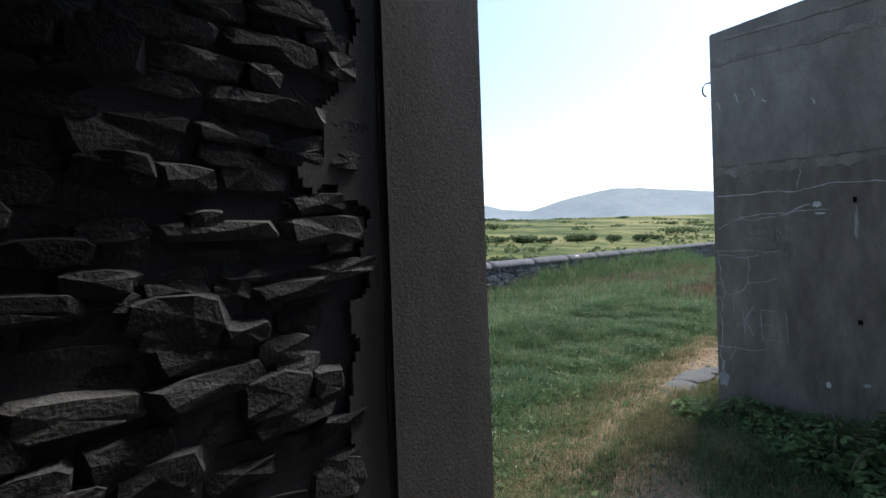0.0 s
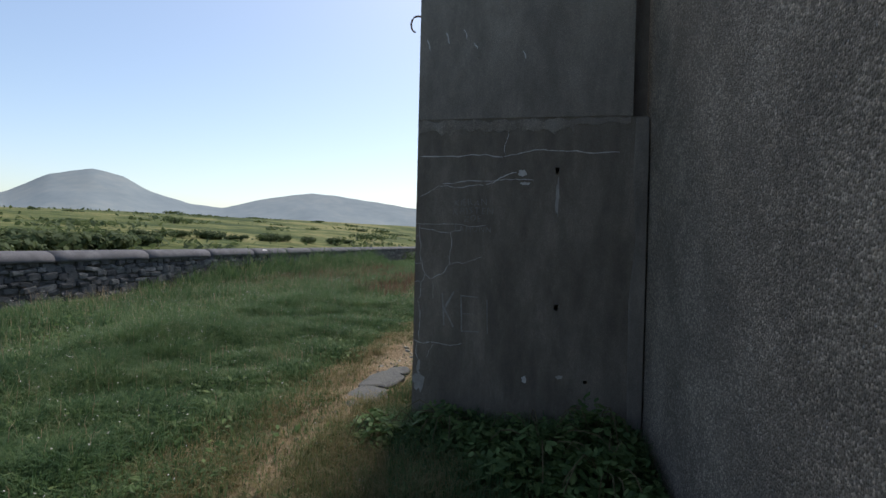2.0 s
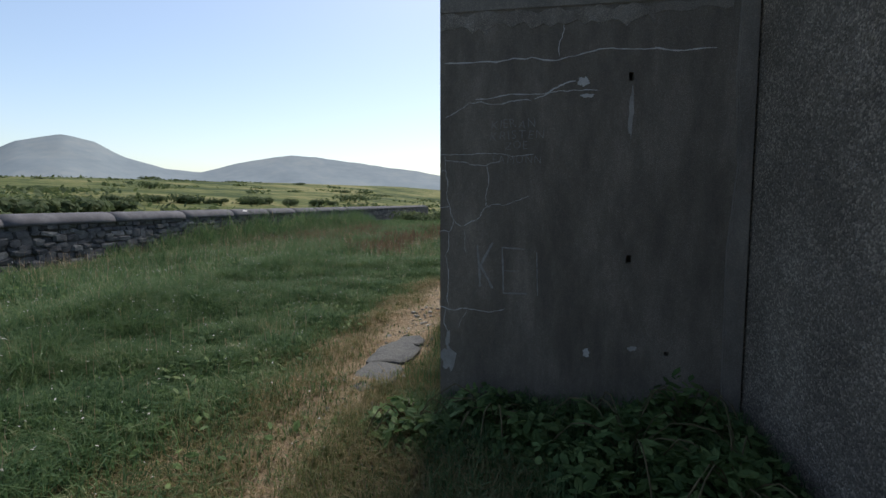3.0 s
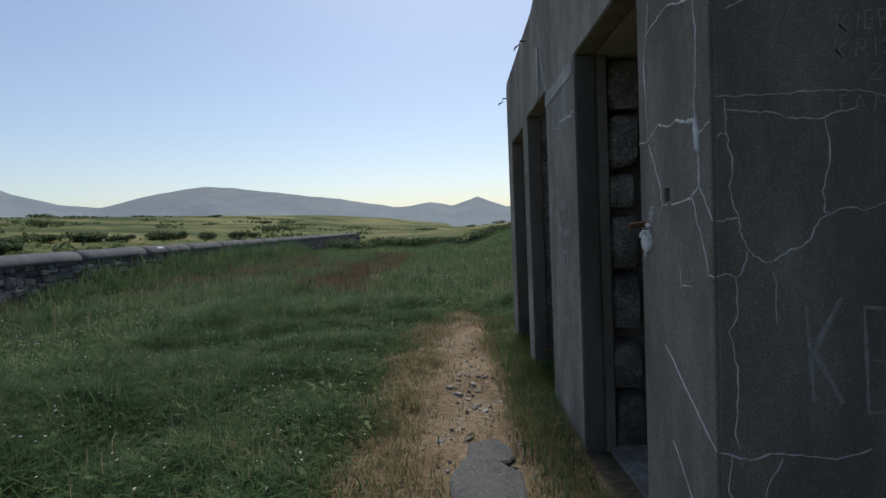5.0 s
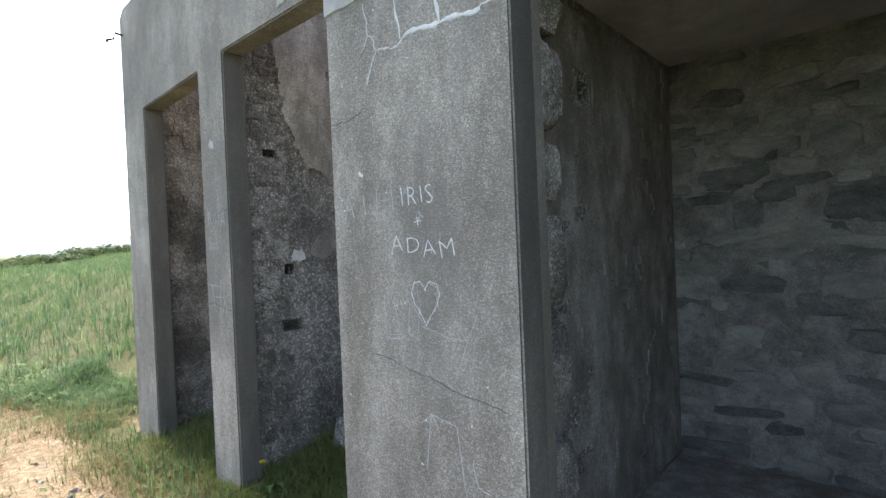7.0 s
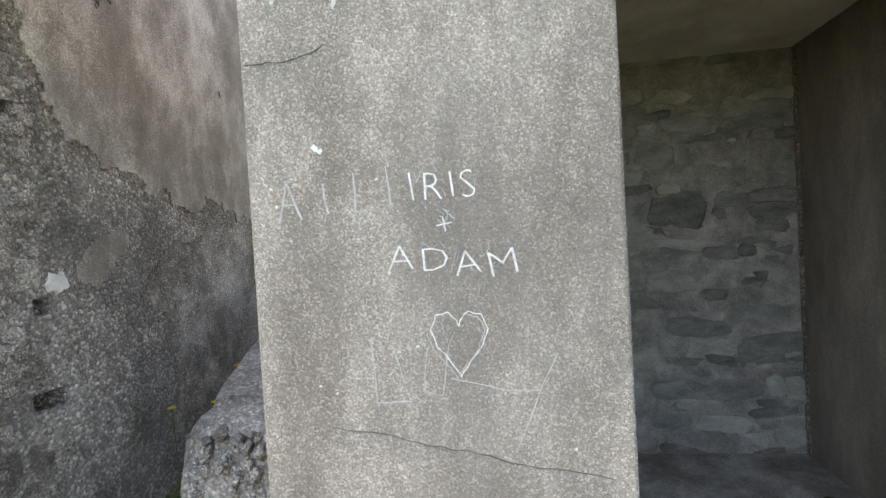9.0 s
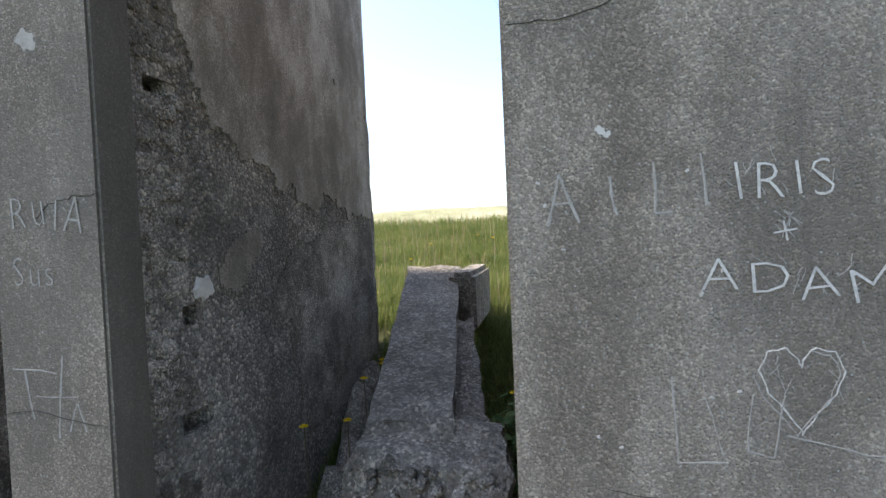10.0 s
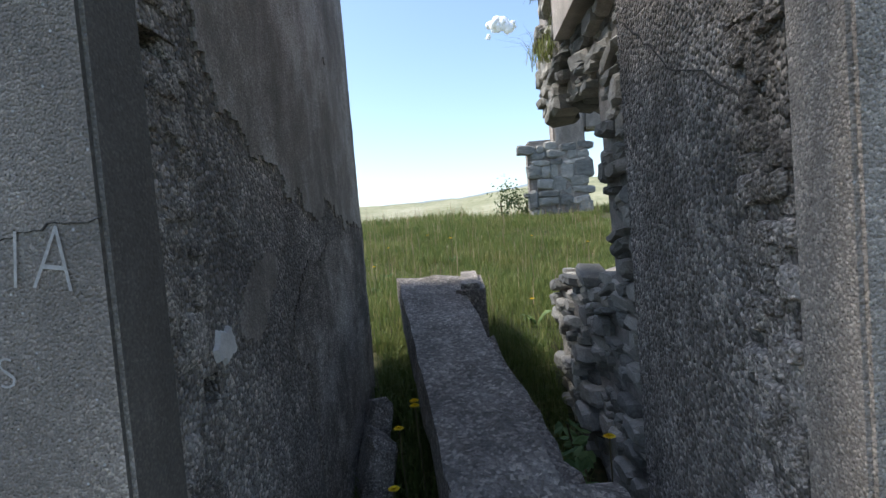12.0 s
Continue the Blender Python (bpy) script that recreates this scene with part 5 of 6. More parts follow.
def path_mid(x):
    return 2.48 + 0.33 * np.minimum(x - 6, 0)


def patchy(x, y):
    return 0.5 + 0.25 * np.sin(x * 1.7 + 1.1 * np.sin(y * 1.3)) + 0.25 * np.sin(y * 2.3 + 1.4 * np.sin(x * 0.9 + 2))


def clear_of_walls(x, y):
    """True where the ground is open: off the slab, the shelter, the porch and the fence."""
    ok = ~((x > WX - 0.02) & (x < EX + 0.02) & (y < FY + 0.02) & (y > -0.6) & ~((x > 8.06) & (x < 9.04)) & ~((x > 9.3) & (x < 10.2) & (y > 0)))
    ok &= ~((x < 5.75) & (y < 0.0) & (y > -8))
    ok &= ~((x < 1.4) & (y < 1.6))
    ok &= np.abs(y - (9.95 + 0.072 * x)) > 0.3
    ok &= ~((np.abs(x - 6.72) < 0.64) & (np.abs(y - 2.45) < 0.15))
    return ok


def scatter(n, x0, x1, y0, y1, power=1.0):
    x = x0 + (x1 - x0) * rng.random(n) ** power
    y = y0 + (y1 - y0) * rng.random(n)
    return x, y


def make_grass(name, n, area, keep, hfun, wfun, mat, label, lean=0.6, power=1.0, clump=0.0):
    x, y = scatter(n, *area, power)
    if clump:
        cx, cy = scatter(max(1, n // 14), *area, power)
        k = rng.integers(0, len(cx), n)
        use = rng.random(n) < 0.7
        x = np.where(use, cx[k] + rng.normal(0, clump, n), x)
        y = np.where(use, cy[k] + rng.normal(0, clump, n), y)
    m = keep(x, y) & clear_of_walls(x, y)
    x, y = x[m], y[m]
    n = len(x)
    h = hfun(x, y) * rng.uniform(0.55, 1.25, n)
    base = np.stack([x, y, ground_z(x, y) + mound(x, y) - 0.01], -1)
    ob = blade_mesh(name, base, h, wfun(x, y) * rng.uniform(0.7, 1.3, n), rng.uniform(0, 6.283, n), rng.uniform(0.1, 1.0, n) * lean, rng.uniform(0, 1, n) * 0.8, mat)
    return tagged(ob, label, "grass", kind="stuff")


def off_path(x, y):
    d = np.abs(y - path_mid(x)) + 0.30 * (patchy(x * 3, y * 3) - 0.5) + 0.22 * (patchy(x * 0.9 + 3, y * 1.1) - 0.5)
    return d * (1 - 0.28 * np.clip((6.2 - x) / 1.2, 0, 1)) + np.clip((x - 11.0) * 0.5, 0, 2)


def lush_height(x, y):
    d = off_path(x, y)
    t = np.clip((d - 0.4) / 2.2, 0, 1)
    return (0.06 + 0.20 * t + 0.14 * t * np.clip((y - 5) / 3, 0, 1)) * (0.55 + 0.55 * patchy(x, y) + 0.5 * patchy(x * 3.7 + 1, y * 3.3))


near_keep = lambda x, y: rng.random(len(x)) < np.clip((off_path(x, y) - 0.62) * 1.5, 0.02 + 0.12 * (x < 6), 1)


def fence_gap(x, y):
    return 9.95 + 0.072 * x - y


make_grass("grass_verge", 300000, (1.4, 13, 1.5, 6.2), near_keep, lush_height, lambda x, y: 0.0075 + 0 * x, GRASS, "lush green grass beside the trodden path", 1.25, 1.0, 0.045)
make_grass("grass_meadow", 120000, (2.0, 26, 5.8, 13.2), lambda x, y: y < 9.7 + 0.072 * x, lambda x, y: lush_height(x, y) * (1.0 - 0.3 * np.clip((y - 6.5) / 3, 0, 1)), lambda x, y: 0.011 + 0 * x, GRASS, "tall green grass below the field wall", 1.1, 1.0, 0.07)
# rank growth that climbs the field wall towards its far end
rank = lambda x, y: np.interp(x, (8.5, 11.5, 14.5, 20, 40), (0.08, 0.30, 0.90, 1.3, 1.3)) * np.clip(1.15 - fence_gap(x, y) / 2.6, 0.15, 1) * (0.6 + 0.6 * patchy(x * 2.2, y * 2.6))
make_grass("grass_rank", 80000, (9, 34, 7.6, 12.2), lambda x, y: (fence_gap(x, y) > 0.32) & (fence_gap(x, y) < 2.6), rank, lambda x, y: 0.013 + 0 * x, GRASS, "rank tall grass growing up against the field wall", 0.8, 1.5, 0.10)
make_grass("grass_rank_stems", 1800, (9, 30, 6.6, 12), lambda x, y: (fence_gap(x, y) > 0.4) & (fence_gap(x, y) < 3.2), lambda x, y: rank(x, y) * 0.9 + 0.30, lambda x, y: 0.006 + 0 * x, GRASS_DRY, "bleached bent stems among the rank grass", 1.6, 1.3, 0.10)
make_grass("grass_trodden", 140000, (1.4, 12.8, 0.4, 4.6), lambda x, y: rng.random(len(x)) < np.clip(1.25 - np.abs(off_path(x, y) - 0.85) * 1.7 + 0.7 * (x < 6.3) * (off_path(x, y) < 0.9), 0.0, 1), lambda x, y: 0.045 + 0.05 * patchy(x * 3, y * 3), lambda x, y: 0.0055 + 0 * x, GRASS_MIXED, "short half-dried grass at the edges of the path", 1.4, 1.0, 0.035)
make_grass("grass_far", 95000, (13, 45, -12, 13), lambda x, y: y < 9.7 + 0.072 * x, lambda x, y: 0.20 + 0.16 * patchy(x, y), lambda x, y: 0.012 + 0 * x, GRASS, "tall rough grass in the enclosure", 1.1, 1.4, 0.12)
make_grass("grass_path", 190000, (1.4, 12.6, 0.4, 3.9), lambda x, y: (off_path(x, y) < 0.55 + 0.4 * rng.random(len(x))) & ((x > 5.9) | (rng.random(len(x)) < 0.5)), lambda x, y: 0.016 + 0.022 * np.clip(off_path(x, y), 0, 1), lambda x, y: 0.0055 + 0 * x, GRASS_DRY, "short straw-coloured grass trodden flat on the path", 4.5, 1.0, 0.04)
make_grass("grass_wall_foot", 14000, (5.7, 12, 1.85, 2.25), lambda x, y: rng.random(len(x)) < np.clip((2.35 - y) * 2.4, 0.1, 1), lambda x, y: 0.06 + 0.08 * patchy(x * 2, y), lambda x, y: 0.005 + 0 * x, GRASS_MIXED, "long yellowing grass along the foot of the wall", 1.3, 1.0, 0.05)
make_grass("grass_wall_foot_green", 3500, (5.7, 12, 1.85, 2.15), lambda x, y: rng.random(len(x)) < 0.7, lambda x, y: 0.10 + 0.12 * patchy(x * 2, y), lambda x, y: 0.006 + 0 * x, GRASS, "green grass along the foot of the wall", 0.6, 1.0, 0.05)
make_grass("grass_bay", 26000, (8.06, 9.05, -0.8, 1.9), lambda x, y: ~((x > 8.1) & (x < 8.66) & (y > 0.3) & (y < 1.4)), lambda x, y: 0.09 + 0.08 * patchy(x * 3, y), lambda x, y: 0.006 + 0 * x, GRASS_FIELD, "green grass growing in the roofless bay", 0.7, 1.0, 0.04)
make_grass("grass_bay_front", 9000, (8.06, 10.1, 1.2, 1.9), lambda x, y: x > 0, lambda x, y: 0.13 + 0 * x, lambda x, y: 0.005 + 0 * x, GRASS_FIELD, "yellow-green grass in the openings", 0.7, 1.0, 0.04)
make_grass("grass_bank", 150000, (5.6, 14, -9, -0.6), lambda x, y: x > 0, lambda x, y: 0.10 + 0.10 * patchy(x, y), lambda x, y: 0.006 + 0 * x, GRASS_FIELD, "yellow-green meadow grass on the bank", 0.6, 1.0, 0.06)
make_grass("grass_bank_far", 60000, (-2, 24, -22, -8.8), lambda x, y: x > -5, lambda x, y: 0.20 + 0.12 * patchy(x, y), lambda x, y: 0.012 + 0 * x, GRASS_FIELD, "tall meadow grass on top of the bank", 0.5, 1.0, 0.1)
make_grass("grass_sorrel", 7000, (15, 27, 4.5, 9.5), lambda x, y: patchy(x * 0.6, y * 0.7) > 0.45, lambda x, y: 0.42 + 0.2 * patchy(x, y), lambda x, y: 0.010 + 0 * x, SORREL, "reddish seeding sorrel standing in the grass", 0.5, 1.0, 0.25)
# seed stalks that stand above the sward
make_grass("grass_stalks", 6000, (2, 22, 3.4, 11), near_keep, lambda x, y: 0.10 + lush_height(x, y) * 1.1, lambda x, y: 0.004 + 0 * x, GRASS_DRY, "pale seeding grass stalks", 0.35)
make_grass("grass_stalks_bank", 2500, (4, 16, -14, -1), lambda x, y: x > 0, lambda x, y: 0.5 + 0 * x, lambda x, y: 0.005 + 0 * x, GRASS_DRY, "pale seeding stalks on the bank", 0.3)


def leaves_bm(centres, normals, sizes, rnd):
    bm = bmesh.new()
    for c, nrm, s in zip(centres, normals, sizes):
        nrm = Vector(nrm).normalized()
        a = nrm.orthogonal().normalized()
        a.rotate(Matrix.Rotation(rnd.uniform(0, 6.28), 3, nrm))
        b = nrm.cross(a)
        c = Vector(c)
        p = [c - a * s, c - a * s * 0.3 + b * s * 0.5 - nrm * s * 0.12, c + a * s * 0.5 + b * s * 0.38 - nrm * s * 0.1, c + a * s * 1.1 - nrm * s * 0.25, c + a * s * 0.5 - b * s * 0.38 - nrm * s * 0.1, c - a * s * 0.3 - b * s * 0.5 - nrm * s * 0.12]
        v = [bm.verts.new(q) for q in p]
        bm.faces.new((v[0], v[1], v[2], v[3]))
        bm.faces.new((v[0], v[3], v[4], v[5]))
    return bm


def bramble(x, y, w, d, h, leaves, seed):
    r = random.Random(seed)
    z = float(ground_z(x, y))
    bush = tagged(empty("bramble_bush", x, y, z), "low dark-green bramble at the foot of the wall", "bramble", "brambles by the shelter")
    cs, ns, ss = [], [], []
    for k in range(9):
        a, l = r.uniform(0, 6.28), r.uniform(0.5, 1.0)
        tip = Vector((x + math.cos(a) * w * l, y + math.sin(a) * d * l, z + 0.04))
        pts = []
        for i in range(7):
            f = i / 6
            pts.append((x + (tip.x - x) * f, min(max(y + (tip.y - y) * f, 0.04), 9), z + h * 4 * f * (1 - f) * r.uniform(0.8, 1.0) * l + 0.01))
        part("cane", tube(pts, 0.004, 5), STEM, bush)
    for k in range(leaves):
        a, l = r.uniform(0, 6.28), math.sqrt(r.random())
        px, py = x + math.cos(a) * w * l, y + math.sin(a) * d * l
        py = max(py, 0.05)
        px = min(px, WX - 0.04) if py < FY else px
        top = h * (1 - 0.75 * l * l) * (0.7 + 0.3 * math.sin(px * 9) * math.sin(py * 11))
        cs.append((px, py, z + top * r.uniform(0.35, 1.0) + 0.02))
        ns.append((r.uniform(-0.7, 0.7), r.uniform(-0.7, 0.7), 1))
        ss.append(r.uniform(0.022, 0.05))
    part("leaves", leaves_bm(cs, ns, ss, r), LEAF, bush)


bramble(5.05, 0.75, 0.62, 0.6, 0.34, 900, 1)
bramble(4.75, 0.35, 0.55, 0.4, 0.30, 700, 2)
bramble(5.35, 1.45, 0.42, 0.5, 0.30, 600, 3)
bramble(5.4, 0.35, 0.4, 0.4, 0.42, 600, 4)
bramble(4.0, 0.25, 0.5, 0.28, 0.2, 350, 5)
bramble(5.25, 1.95, 0.36, 0.3, 0.24, 420, 6)
make_grass("grass_porch", 26000, (2.2, 5.7, 0.0, 2.2), lambda x, y: np.abs(y - path_mid(x)) > 0.3, lambda x, y: 0.08 + 0.12 * np.clip((x - 3.5) / 2, 0, 1), lambda x, y: 0.006 + 0 * x, GRASS, "green grass at the corner of the shelter", 0.8, 1.0, 0.05)
make_grass("grass_corner_dry", 9000, (4.2, 6.0, 1.2, 2.4), lambda x, y: rng.random(len(x)) < 0.8, lambda x, y: 0.13 + 0 * x, lambda x, y: 0.005 + 0 * x, GRASS_MIXED, "long dry grass round the wall corner", 1.3, 1.0, 0.05)


def dandelion(x, y, h, seed, leafy=7, stems=1, spread=0.06):
    r = random.Random(seed)
    z = float(ground_z(x, y) + mound(x, y))
    plant = tagged(empty("yellow_flower", x, y, z), "yellow dandelion flower with toothed green leaves", "flower", "yellow flowers in the grass")
    bm = bmesh.new()
    for k in range(leafy):
        a = r.uniform(0, 6.28)
        l, w = r.uniform(0.09, 0.17), r.uniform(0.012, 0.022)
        d, s = Vector((math.cos(a), math.sin(a), 0)), Vector((-math.sin(a), math.cos(a), 0))
        prev = None
        for i in range(6):
            f = i / 5
            c = Vector((x, y, z)) + d * l * f + Vector((0, 0, 0.6 * l * math.sin(f * 2.2)))
            ww = w * math.sin(math.pi * (0.12 + 0.85 * f)) * (1.15 if i % 2 else 0.7)
            row = [bm.verts.new(c - s * ww), bm.verts.new(c + s * ww)]
            if prev:
                bm.faces.new((prev[0], prev[1], row[1], row[0]))
            prev = row
    part("leaves", bm, LEAF, plant)
    for k in range(stems):
        tx, ty, hh = x + r.uniform(-spread, spread), y + r.uniform(-spread, spread), h * r.uniform(0.85, 1.1)
        st = part("stem", tube([(x, y, z), ((x + tx) / 2, (y + ty) / 2, z + hh * 0.55), (tx, ty, z + hh)], 0.0025, 5), STEM, plant)
        bm = bmesh.new()
        for ring, (n, rad, up) in enumerate(((16, 0.021, 0.002), (12, 0.015, 0.006), (8, 0.008, 0.009))):
            for i in range(n):
                a = 6.2832 * i / n + ring * 0.2
                d, s = Vector((math.cos(a), math.sin(a), 0)), Vector((-math.sin(a), math.cos(a), 0))
                c = Vector((tx, ty, z + hh))
                v = [bm.verts.new(c + s * 0.001), bm.verts.new(c - s * 0.001), bm.verts.new(c + d * rad * 0.7 - s * 0.0035 + Vector((0, 0, up))), bm.verts.new(c + d * rad + Vector((0, 0, up * 0.7))), bm.verts.new(c + d * rad * 0.7 + s * 0.0035 + Vector((0, 0, up)))]
                bm.faces.new(v)
        part("flower_head", bm, PETAL, st)


for k, (x, y, z, n) in enumerate(((8.73, 0.6, 0.77, 2), (8.78, 0.72, 0.75, 1), (8.92, 1.0, 0.76, 1), (8.80, 0.9, 0.70, 1), (8.12, 0.90, 0.90, 1), (9.33, -2.2, 1.2, 1), (8.04, -1.2, 0.95, 1),
                                  (7.14, -3.2, 1.16, 1), (9.33, -3.0, 1.28, 1), (8.64, -3.6, 1.3, 2), (7.6, -4.2, 1.3, 1), (9.0, -4.8, 1.4, 2), (8.9, 1.72, 0.2, 1), (8.25, 1.75, 0.16, 1))):
    dandelion(x, y, max(0.12, z - float(ground_z(x, y))), 40 + k, 8, n, 0.03)
for k, (x, y, h) in enumerate(((8.13, 0.78, 0.48), (8.14, 0.95, 0.42), (8.12, 0.45, 0.4))):
    z = float(ground_z(x, y))
    weed = tagged(empty("leafy_weed", x, y, z), "bright green broad-leaved weed by the partition", "weed", "weeds by the partition")
    r = random.Random(70 + k)
    part("stem", tube([(x, y, z), (x + 0.02, y, z + h * 0.6), (x + 0.05, y + 0.02, z + h)], 0.004, 5), STEM, weed)
    cs = [(max(8.07, x + r.gauss(0.03, 0.05)), y + r.gauss(0, 0.08), z + r.uniform(0.05, h)) for _ in range(60)]
    part("leaves", leaves_bm(cs, [(r.uniform(-0.8, 0.8), r.uniform(-0.8, 0.8), 1) for _ in cs], [r.uniform(0.02, 0.045) for _ in cs], r), LEAF, weed)


# small white clover heads and scrub
def specks(name, n, area, keep, zfun, size, mat, label, category):
    x, y = scatter(n, *area)
    m = keep(x, y) & clear_of_walls(x, y)
    x, y = x[m], y[m]
    z = ground_z(x, y) + zfun(x, y)
    r = random.Random(5)
    cs = list(zip(x.tolist(), y.tolist(), z.tolist()))
    ob = part(name, leaves_bm(cs, [(r.uniform(-0.6, 0.6), r.uniform(-0.6, 0.6), 1) for _ in cs], [size * r.uniform(0.6, 1.4) for _ in cs], r), mat)
    return tagged(ob, label, category, kind="stuff")


specks("clover_heads", 5200, (1.5, 20, 2.4, 10), near_keep, lambda x, y: lush_height(x, y) * 0.85, 0.008, CALCITE, "tiny white clover heads in the grass", "clover")
specks("broad_leaves", 15000, (2.0, 14, 1.9, 8), near_keep, lambda x, y: lush_height(x, y) * rng.uniform(0.2, 0.7, len(x)), 0.03, LEAF, "small broad weed leaves among the grass", "weeds")


def field_scrub():
    r = random.Random(21)
    cs, ns, ss = [], [], []
    for k in range(130):
        az, dist = r.uniform(8, 66), 30 * (9 ** r.random())
        cx, cy = 6 + dist * math.cos(radians(az)), 2 + dist * math.sin(radians(az))
        w = r.uniform(0.6, 2.2) * (1 + dist / 150)
        h = r.uniform(0.25, 0.8)
        for _ in range(26):
            px, py = cx + r.gauss(0, w), cy + r.gauss(0, w * 0.7)
            if abs(py - fence_y(px)) < 1.2 or py < fence_y(px):
                continue
            cs.append((px, py, float(ground_z(px, py)) + r.uniform(0.0, h)))
            ns.append((r.uniform(-1, 1), r.uniform(-1, 1), 0.8))
            ss.append(r.uniform(0.15, 0.4) * (1 + dist / 160))
    return leaves_bm(cs, ns, ss, r)


tagged(part("field_scrub", field_scrub(), BUSH_LEAF), "low scrub and rushes across the far fields", "scrub", kind="stuff")


# tufts on top of the broken wall
def tuft(x, y, z, n, h, seed):
    r = np.random.default_rng(seed)
    base = np.stack([x + r.normal(0, 0.05, n), y + r.normal(0, 0.08, n), np.full(n, z)], -1)
    ob = blade_mesh("grass_tuft", base, r.uniform(0.5, 1, n) * h, np.full(n, 0.004), r.uniform(0, 6.283, n), r.uniform(0.2, 1.2, n), r.uniform(0, 0.8, n), GRASS_FIELD)
    return tagged(ob, "dry grass tuft rooted in the broken wall", "grass tuft", "tufts on the broken wall")


tuft(8.03, -0.15, 2.28, 120, 0.2, 1)
tuft(8.06, 0.05, 2.52, 80, 0.24, 2)
tuft(8.04, 0.3, 2.6, 60, 0.16, 3)


# ---- bushes, hedges and houses in the fields ----
def bush(x, y, w, h, n, seed, label="dark green gorse bush in the field", group="bushes in the fields"):
    r = random.Random(seed)
    z = float(ground_z(x, y))
    ob = tagged(empty("gorse_bush", x, y, z), label, "bush", group)
    lobes = [(r.uniform(-0.7, 0.7) * w, r.uniform(-0.5, 0.5) * w, r.uniform(0.3, 0.62) * h, r.uniform(0.3, 0.5)) for _ in range(7)]
    cs, ns, ss = [], [], []
    for _ in range(n):
        lx, ly, lz, lr = r.choice(lobes)
        d = Vector((r.gauss(0, 1), r.gauss(0, 1), r.gauss(0, 0.8))).normalized() * (r.uniform(0.55, 1.05))
        c = (x + lx + d.x * w * lr, y + ly + d.y * w * lr, z + max(0.03, lz + d.z * h * lr))
        cs.append(c)
        ns.append((d.x + r.uniform(-0.5, 0.5), d.y + r.uniform(-0.5, 0.5), d.z + 0.5))
        ss.append(r.uniform(0.035, 0.08) * w)
    part("stem", tube([(x, y, z - 0.2), (x + 0.05 * w, y, z + h * 0.4)], [0.06 * w, 0.03 * w], 6), STEM, ob)
    part("leaves", leaves_bm(cs, ns, ss, r), BUSH_LEAF, ob)


def polar(az, dist):
    return 6 + dist * math.cos(radians(az)), 2 + dist * math.sin(radians(az))


rb = random.Random(12)
for az, dist, w, h in ((52, 44, 6.0, 2.4), (49, 46, 5.0, 2.6), (57, 40, 5.0, 2.0), (47, 33, 3.0, 1.2), (43, 60, 3.0, 1.6), (40, 66, 2.6, 1.4), (37.5, 70, 4.0, 1.8), (34.5, 72, 2.4, 1.4), (31, 80, 3.4, 2.0),
                       (29.5, 82, 2.6, 2.0), (26.5, 85, 2.6, 1.9), (24, 90, 3.4, 2.0), (22, 96, 2.5, 1.6), (62, 42, 4.0, 2.0), (66, 50, 5.0, 2.2), (41, 40, 2.5, 1.0), (45, 52, 3.5, 1.5)):
    x, y = polar(az, dist)
    bush(x, y, w * 0.8, h * 0.7, 1100, int(az * 10))
for k in range(16):
    az, dist = rb.uniform(-6, 60), rb.uniform(110, 330)
    x, y = polar(az, dist)
    bush(x, y, rb.uniform(3.0, 7.0), rb.uniform(1.0, 2.2), 260, 500 + k)
# rank growth and the hedge that closes the enclosure
for k in range(26):
    az = -14 + 28 * k / 25
    x, y = polar(az, 38 + 3 * math.sin(k))
    bush(x, y, 1.9, rb.uniform(0.6, 0.95), 420, 700 + k, "low dense hedge bush closing the enclosure", "hedge bushes")
for k in range(2):
    x, y = 7.3 + rb.uniform(-0.4, 0.4), -10.0 + rb.uniform(-0.6, 0.6)
    bush(x, y + 0.6, 0.6, 1.1, 420, 800 + k, "green shrub beside the ruined corner", "shrubs by the ruin")


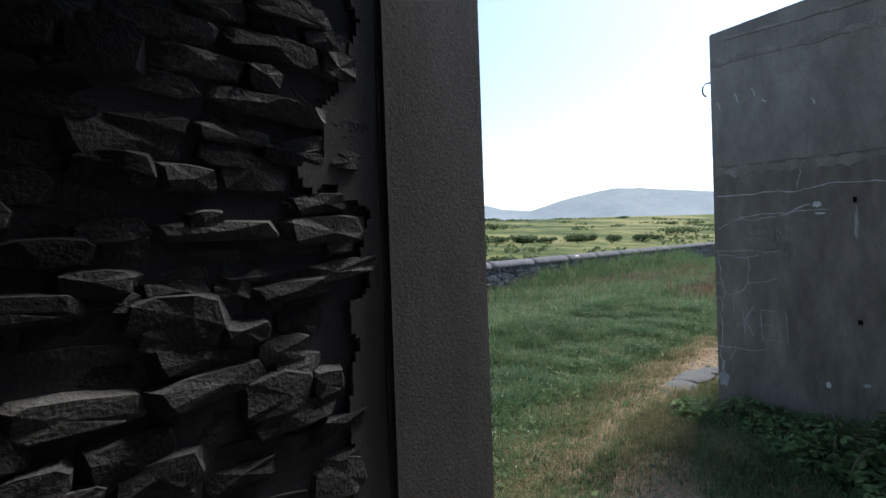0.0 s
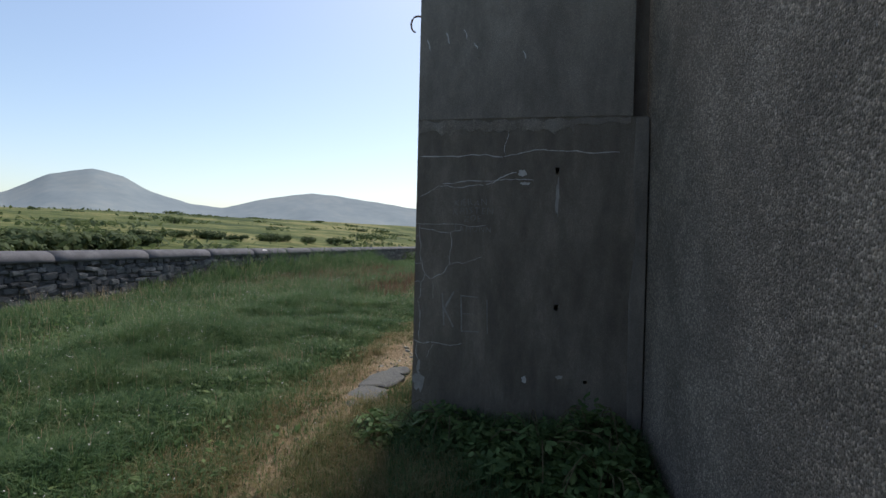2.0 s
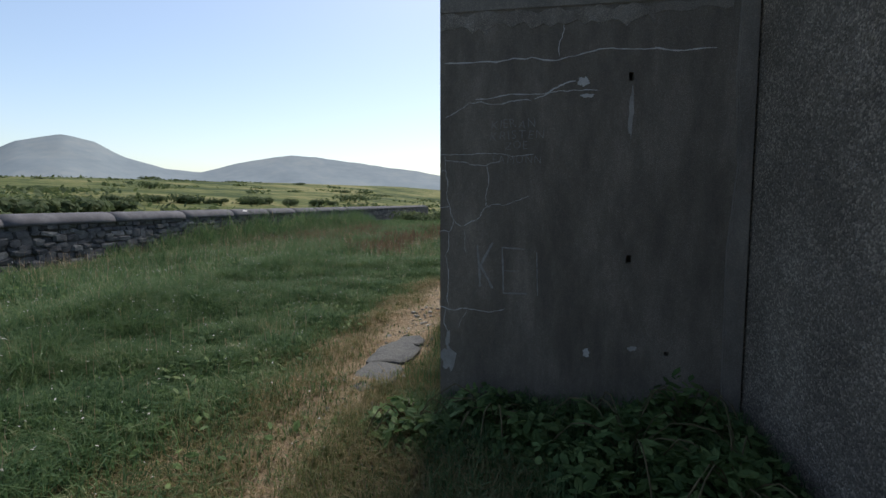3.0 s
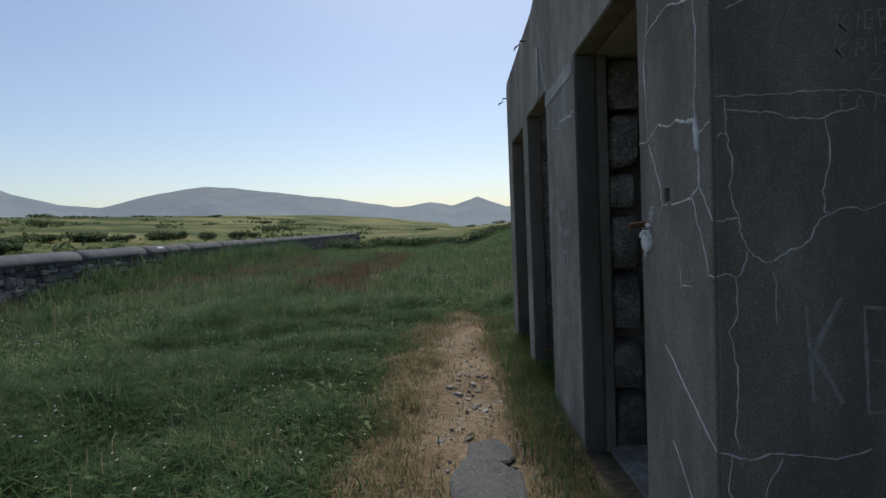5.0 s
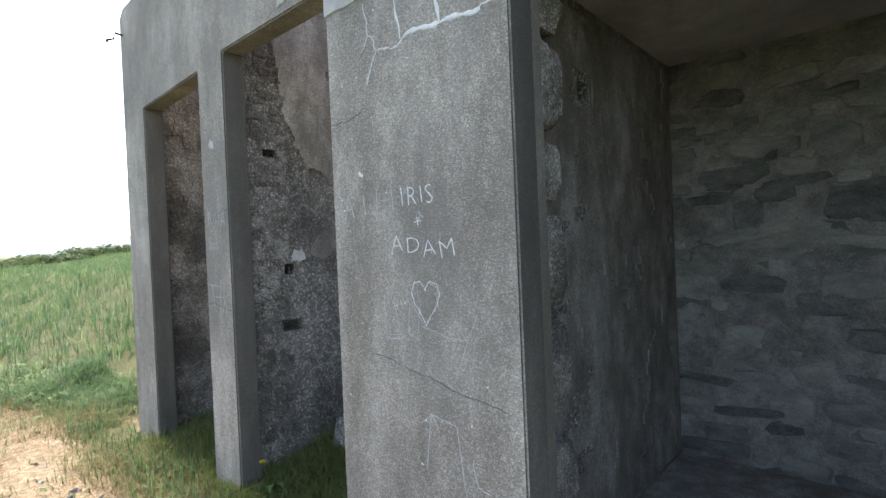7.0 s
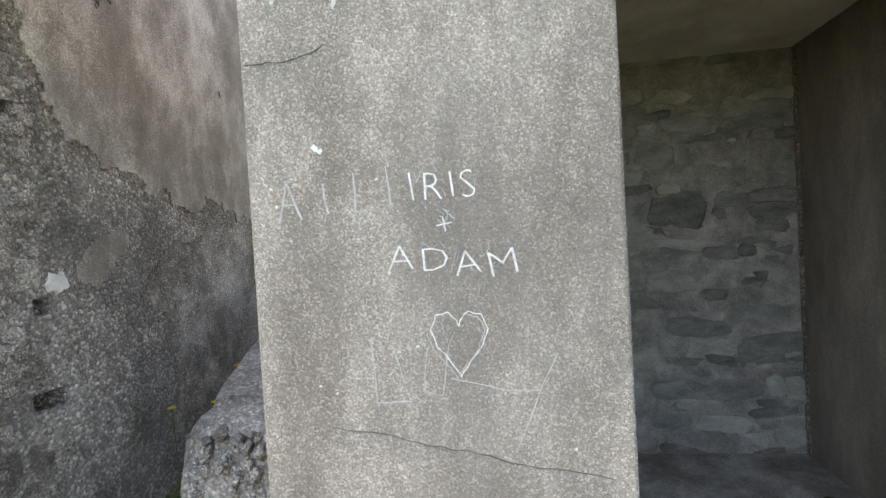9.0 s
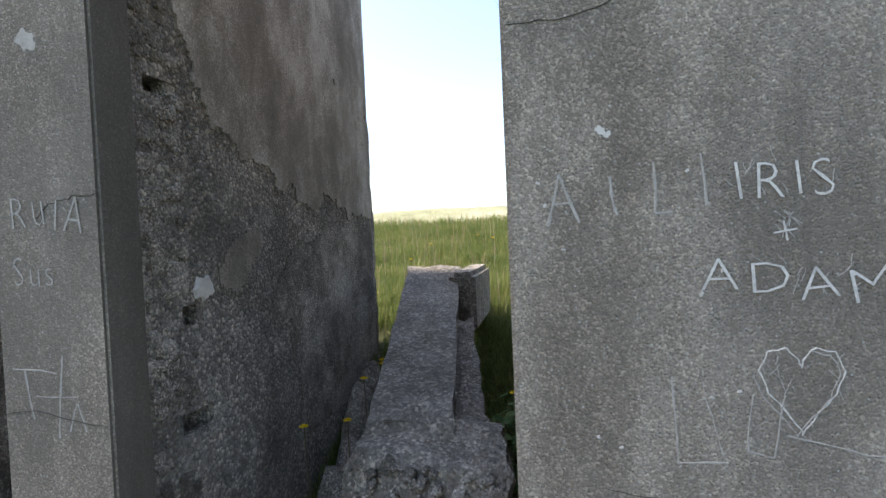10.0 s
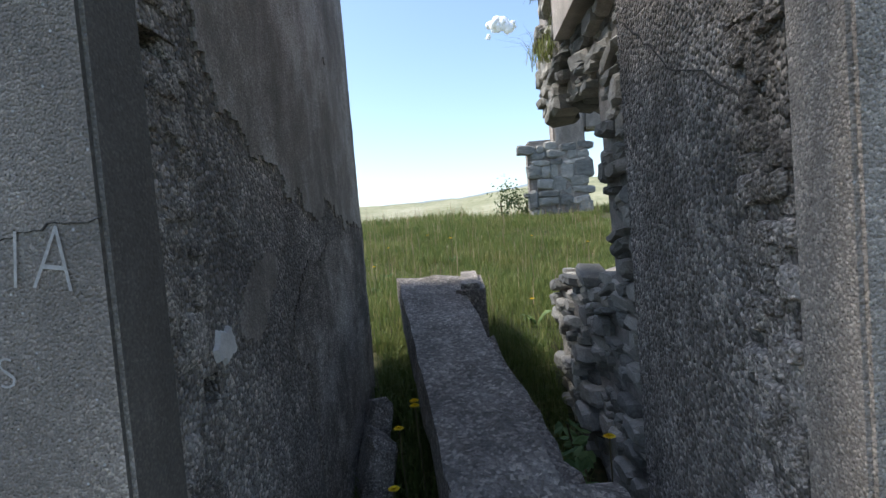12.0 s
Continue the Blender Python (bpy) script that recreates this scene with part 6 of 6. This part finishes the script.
def house(x, y, turn, s):
    z = float(ground_z(x, y))
    h = tagged(empty("house", x, y, z), "far white cottage with a slate roof", "house", "cottages across the fields")
    m = pose(x, y, z, 0, 0, turn)
    bm = box(-5 * s, 5 * s, -3 * s, 3 * s, -1, 3 * s)
    bm.transform(m)
    part("wall", bm, WHITE_PAINT, h)
    bm = bmesh.new()
    v = [bm.verts.new(c) for c in ((-5.2 * s, -3.2 * s, 2.95 * s), (5.2 * s, -3.2 * s, 2.95 * s), (5.2 * s, 3.2 * s, 2.95 * s), (-5.2 * s, 3.2 * s, 2.95 * s), (-5.2 * s, 0, 5 * s), (5.2 * s, 0, 5 * s))]
    for f in ((0, 1, 5, 4), (2, 3, 4, 5), (0, 4, 3), (1, 2, 5), (3, 2, 1, 0)):
        bm.faces.new([v[i] for i in f])
    bm.transform(m)
    roof = part("roof", bm, SLATE, h)
    bm = box(-0.4 * s, 0.4 * s, -0.4 * s, 0.4 * s, 4.6 * s, 5.8 * s)
    bm.transform(m)
    part("chimney", bm, WHITE_PAINT, roof)
    for u in (-3, 0, 3):
        bm = box((u - 0.5) * s, (u + 0.5) * s, -3.05 * s, -2.95 * s, 1.0 * s, 2.2 * s)
        bm.transform(m)
        part("window", bm, DARK_GLASS, h)


for k, (az, dist) in enumerate(((27.5, 620), (29, 650), (25, 700), (31.5, 640), (14, 900), (12.5, 880), (22, 760), (-8, 900))):
    x, y = polar(az, dist)
    house(x, y, 30 * k, 0.9)


# ---- small cloud ----
def cloud_mesh():
    bm = bmesh.new()
    r = random.Random(3)
    ca, ce = radians(-96), radians(20.6)
    c = Vector((6 + 2000 * math.cos(ca) * math.cos(ce), 2 + 2000 * math.sin(ca) * math.cos(ce), 2000 * math.sin(ce)))
    for k in range(46):
        d = Vector((r.gauss(0, 21), r.gauss(0, 9), r.gauss(0, 9)))
        q = bmesh.ops.create_icosphere(bm, subdivisions=2, radius=r.uniform(7, 17), matrix=Matrix.Translation(c + d))
        for v in q["verts"]:
            v.co += noise.noise_vector(v.co * 0.09) * 7
    return bm


tagged(part("backdrop_cloud", cloud_mesh(), CLOUD, None, smooth=True), "small white fair-weather cloud", "cloud", kind="structure")
